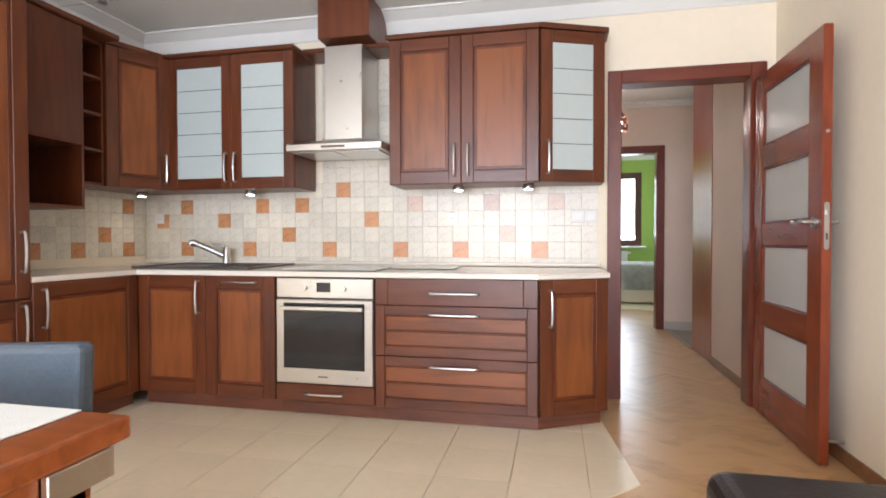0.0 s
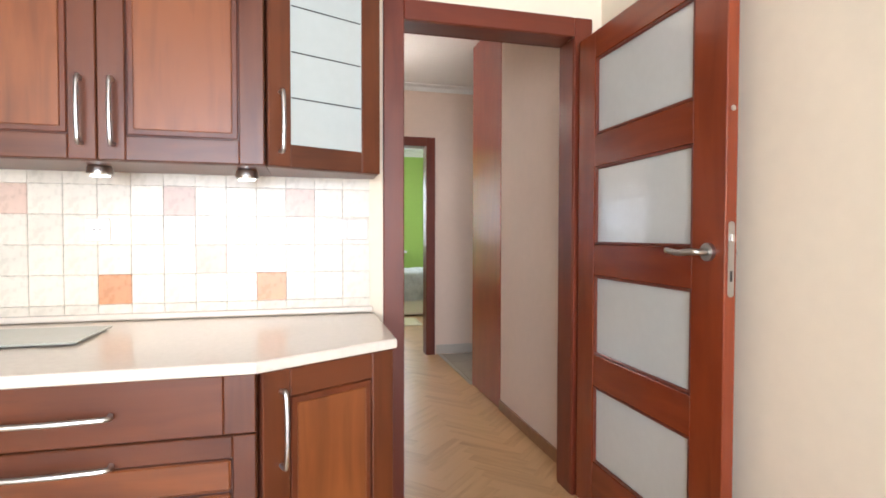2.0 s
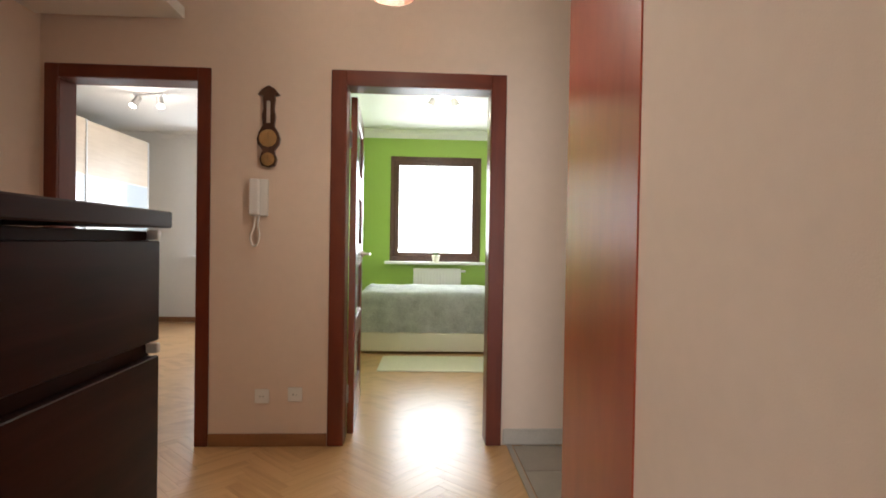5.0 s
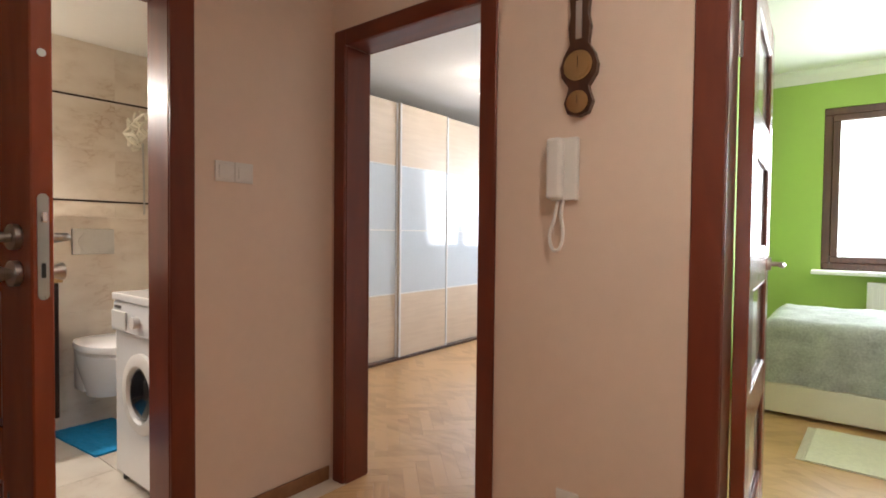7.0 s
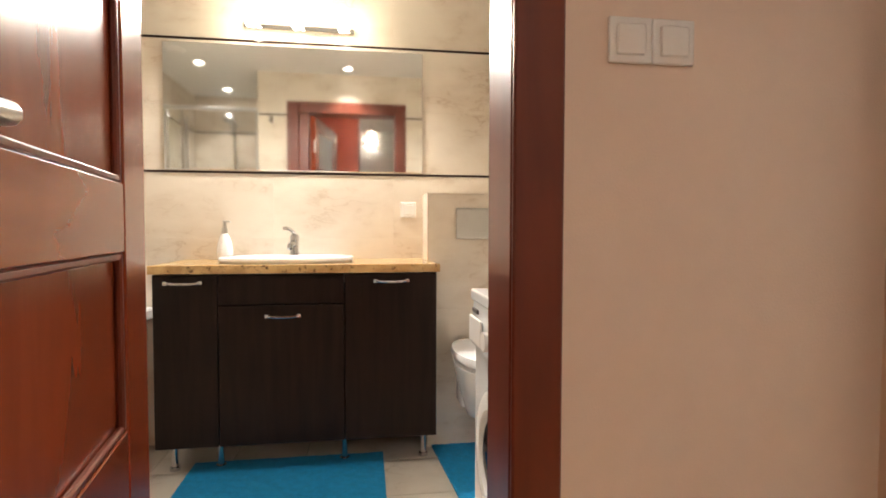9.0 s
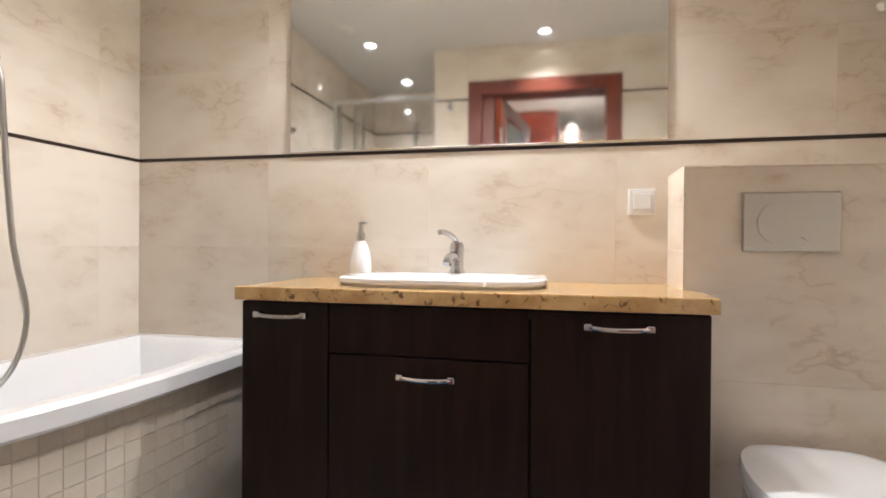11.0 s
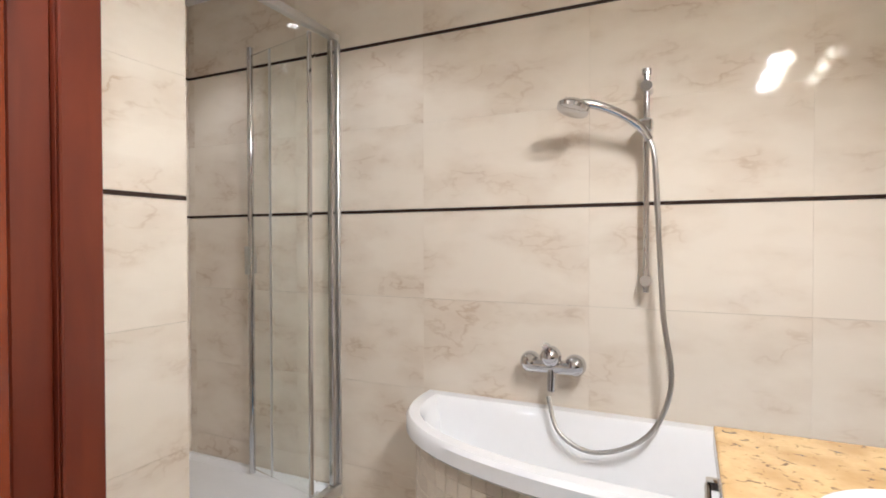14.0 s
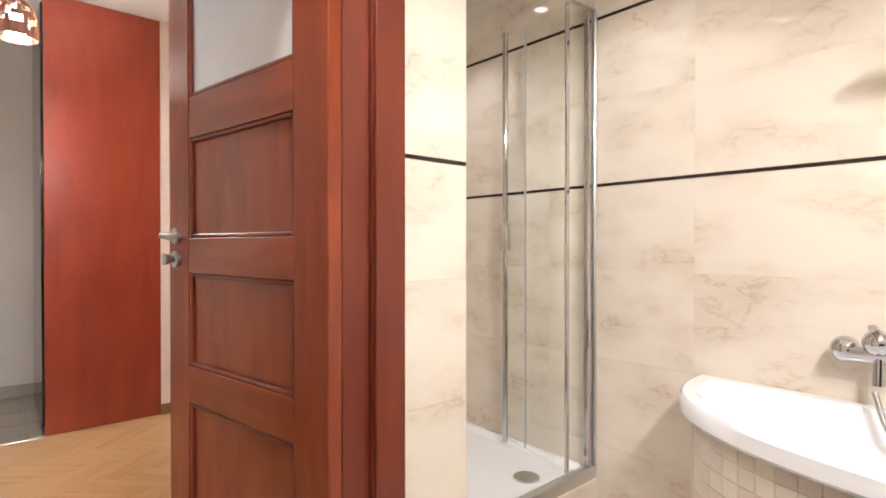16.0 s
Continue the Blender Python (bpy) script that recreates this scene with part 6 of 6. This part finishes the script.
tiled(walls["wall_bath_south"], -2.835, -0.219, 3.572, "n", 0.18)
tiled(walls["wall_bath_west"], 3.578, 6.13, -2.841, "e", 0.55)
tiled(walls["wall_bath_north"], -2.835, -1.134, 6.136, "s", 0.5)
tiled(walls["wall_shower_end"], 3.578, 4.329, -0.213, "w", 0.15)
tiled(walls["wall_bath_east"], 4.335, 4.558, -1.128, "w")
tiled(walls["wall_bath_east"], 5.522, 6.13, -1.128, "w")
top = piece_mesh("tile", 0.963, 0.22, 0.006, "marble", 0.0001)
lay(top, walls["wall_bath_east"], pose(-1.128, 5.04, 2.23, 90, 0, -90))
# alcove side wall
for z0, z1 in ROWS:
    me = piece_mesh("tile", 0.93, z1 - z0, 0.006, "marble", 0.0001)
    lay(me, walls["wall_hall_alcove"], pose(-0.665, 4.335, (z0 + z1) / 2) @ SOUTH)
# cistern box
for z0, z1 in ((0.006, 0.3465), (0.347, 0.688), (0.6885, 1.0275), (1.028, 1.245)):
    lay(piece_mesh("tile", 0.645, z1 - z0, 0.006, "marble", 0.0001), walls["wall_cistern_box"], pose(-2.628, 5.8075, (z0 + z1) / 2) @ EAST)
    lay(piece_mesh("tile", 0.212, z1 - z0, 0.006, "marble", 0.0001), walls["wall_cistern_box"], pose(-2.728, 5.485, (z0 + z1) / 2) @ SOUTH)
lay(piece_mesh("tile", 0.218, 0.651, 0.006, "marble", 0.0001), walls["wall_cistern_box"], pose(-2.7285, 5.8045, 1.245))
# mosaic on the tub front
mo = piece_mesh("mosaic_tile", 0.0492, 0.0492, 0.003, "mosaic", 0.001)
line = tub_line(0.045)[1:-1]
seglen = [0.0]
for a, b in zip(line, line[1:]):
    seglen.append(seglen[-1] + math.dist(a, b))
s = 0.03
while s < seglen[-1] - 0.01:
    i = max(j for j in range(len(seglen) - 1) if seglen[j] <= s)
    a, b = Vector(line[i]), Vector(line[i + 1])
    q = a.lerp(b, (s - seglen[i]) / (seglen[i + 1] - seglen[i]))
    t = (b - a).normalized()
    yaw = math.degrees(math.atan2(t.y, t.x))
    for r in range(6 if s > 0.35 else 9):
        lay(mo, walls["wall_tub_panel"], pose(q.x, q.y, 0.612 - 0.05 * r, 90, 0, yaw))
    s += 0.05
# kitchen floor tiles, cut along the parquet
EDGE = [(-2.81, 3.345), (-2.81, 0.9), (-0.30, 1.09), (0.71, 2.10), (0.556, 3.345)]


def cut(poly, edge):
    """The part of a convex outline that lies inside another, both anticlockwise."""
    for (ax, ay), (bx, by) in zip(edge, edge[1:] + edge[:1]):
        out = []
        side = [(bx - ax) * (y - ay) - (by - ay) * (x - ax) for x, y in poly]
        for i, p in enumerate(poly):
            q, s0, s1 = poly[(i + 1) % len(poly)], side[i], side[(i + 1) % len(poly)]
            if s0 >= 0:
                out.append(p)
            if s0 * s1 < 0:
                u = s0 / (s0 - s1)
                out.append((p[0] + (q[0] - p[0]) * u, p[1] + (q[1] - p[1]) * u))
        poly = out
        if not poly:
            break
    return poly


ft = piece_mesh("floor_tile", 0.328, 0.328, 0.009, "floor_tile", 0.001)
for i in range(12):
    for j in range(9):
        x, y, h = -2.635 + i * 0.33, 3.17 - j * 0.33, 0.164
        square = [(x - h, y - h), (x + h, y - h), (x + h, y + h), (x - h, y + h)]
        got = cut(square, EDGE)
        if len(got) < 3:
            continue
        if len(got) == 4 and all(math.dist(p, q) < 1e-6 for p, q in zip(got, square)):
            lay(ft, walls["floor"], pose(x, y, -0.005))
            continue
        bm = bmesh.new()
        prism(bm, got, -0.005, 0.004)
        part("floor_tile", bm, "floor_tile", walls["floor"])
# bathroom floor, recess floor
bt = piece_mesh("floor_tile", 0.3285, 0.3285, 0.012, "marble", 0.001)
for i in range(6):
    for j in range(8):
        lay(bt, walls["floor"], pose(-2.67 + i * 0.33 - (0.02 if i == 5 else 0), 3.75 + j * 0.33, -0.006))
st = piece_mesh("floor_tile", 0.327, 0.327, 0.010, "slate", 0.002)
for i in range(4):
    for j in range(4):
        if 1.8 + i * 0.33 < 2.9:
            lay(st, walls["floor"], pose(1.80 + i * 0.33, 5.99 - j * 0.33, -0.006))
# herringbone parquet
INNER = [(-2.81, 3.345), (-2.81, 1.25), (-0.42, 1.40), (0.40, 2.22), (0.30, 3.345)]
L, W = 0.35, 0.07
pk = piece_mesh("parquet_block", L - 0.0003, W - 0.0003, 0.006, "oak", 0.0003)
rooms = {"hall": (-0.98, 1.60, 3.35, 6.25), "rooms": (-2.40, 2.4, 6.25, 10.6), "living": (-2.8, 1.66, -3.48, 3.35)}
turn = Matrix.Rotation(radians(45), 4, "Z")
singles, rest = 0, bmesh.new()
for k in range(-160, 161):
    for mm in range(-40, 41):
        ox, oy = k * W + mm * L, k * W - mm * L
        for cx, cy, a in ((ox + L / 2, oy + W / 2, 0), (ox - W / 2, oy + L / 2, 90)):
            p = turn @ Vector((cx, cy, 0)) + Vector((0, 4, 0))
            room = next((n for n, (x0, x1, y0, y1) in rooms.items() if x0 < p.x < x1 and y0 < p.y < y1), None)
            if not room or (room == "living" and len(cut([(p.x - 0.01, p.y), (p.x, p.y - 0.01), (p.x + 0.01, p.y)], INNER)) > 2) or (room == "hall" and (p.x < -0.1 and p.y < 4.38)):
                continue
            if room == "living" and p.y < -0.2:
                continue
            m = pose(p.x, p.y, -0.006, 0, 0, a + 45)
            if room == "hall" and singles < 300:
                singles += 1
                lay(pk, walls["floor"], m)
            else:
                c = [m @ Vector(q) for q in ((-L / 2, -W / 2, 0.006), (L / 2, -W / 2, 0.006), (L / 2, W / 2, 0.006), (-L / 2, W / 2, 0.006))]
                inn = [m @ Vector((q[0] * 0.999, q[1] * 0.993, 0.006)) for q in ((-L / 2, -W / 2), (L / 2, -W / 2), (L / 2, W / 2), (-L / 2, W / 2))]
                low = [m @ Vector((q[0], q[1], 0.005)) for q in ((-L / 2, -W / 2), (L / 2, -W / 2), (L / 2, W / 2), (-L / 2, W / 2))]
                vi, vl = [rest.verts.new(q) for q in inn], [rest.verts.new(q) for q in low]
                rest.faces.new(vi)
                for q in range(4):
                    rest.faces.new((vl[q], vl[(q + 1) % 4], vi[(q + 1) % 4], vi[q]))
me = bpy.data.meshes.new("parquet_field")
rest.to_mesh(me)
rest.free()
me.materials.append(M["oak_field"])
ob = new("parquet_field", me)
ob.parent = walls["floor"]
tagged(ob, "oak herringbone parquet", kind="stuff")
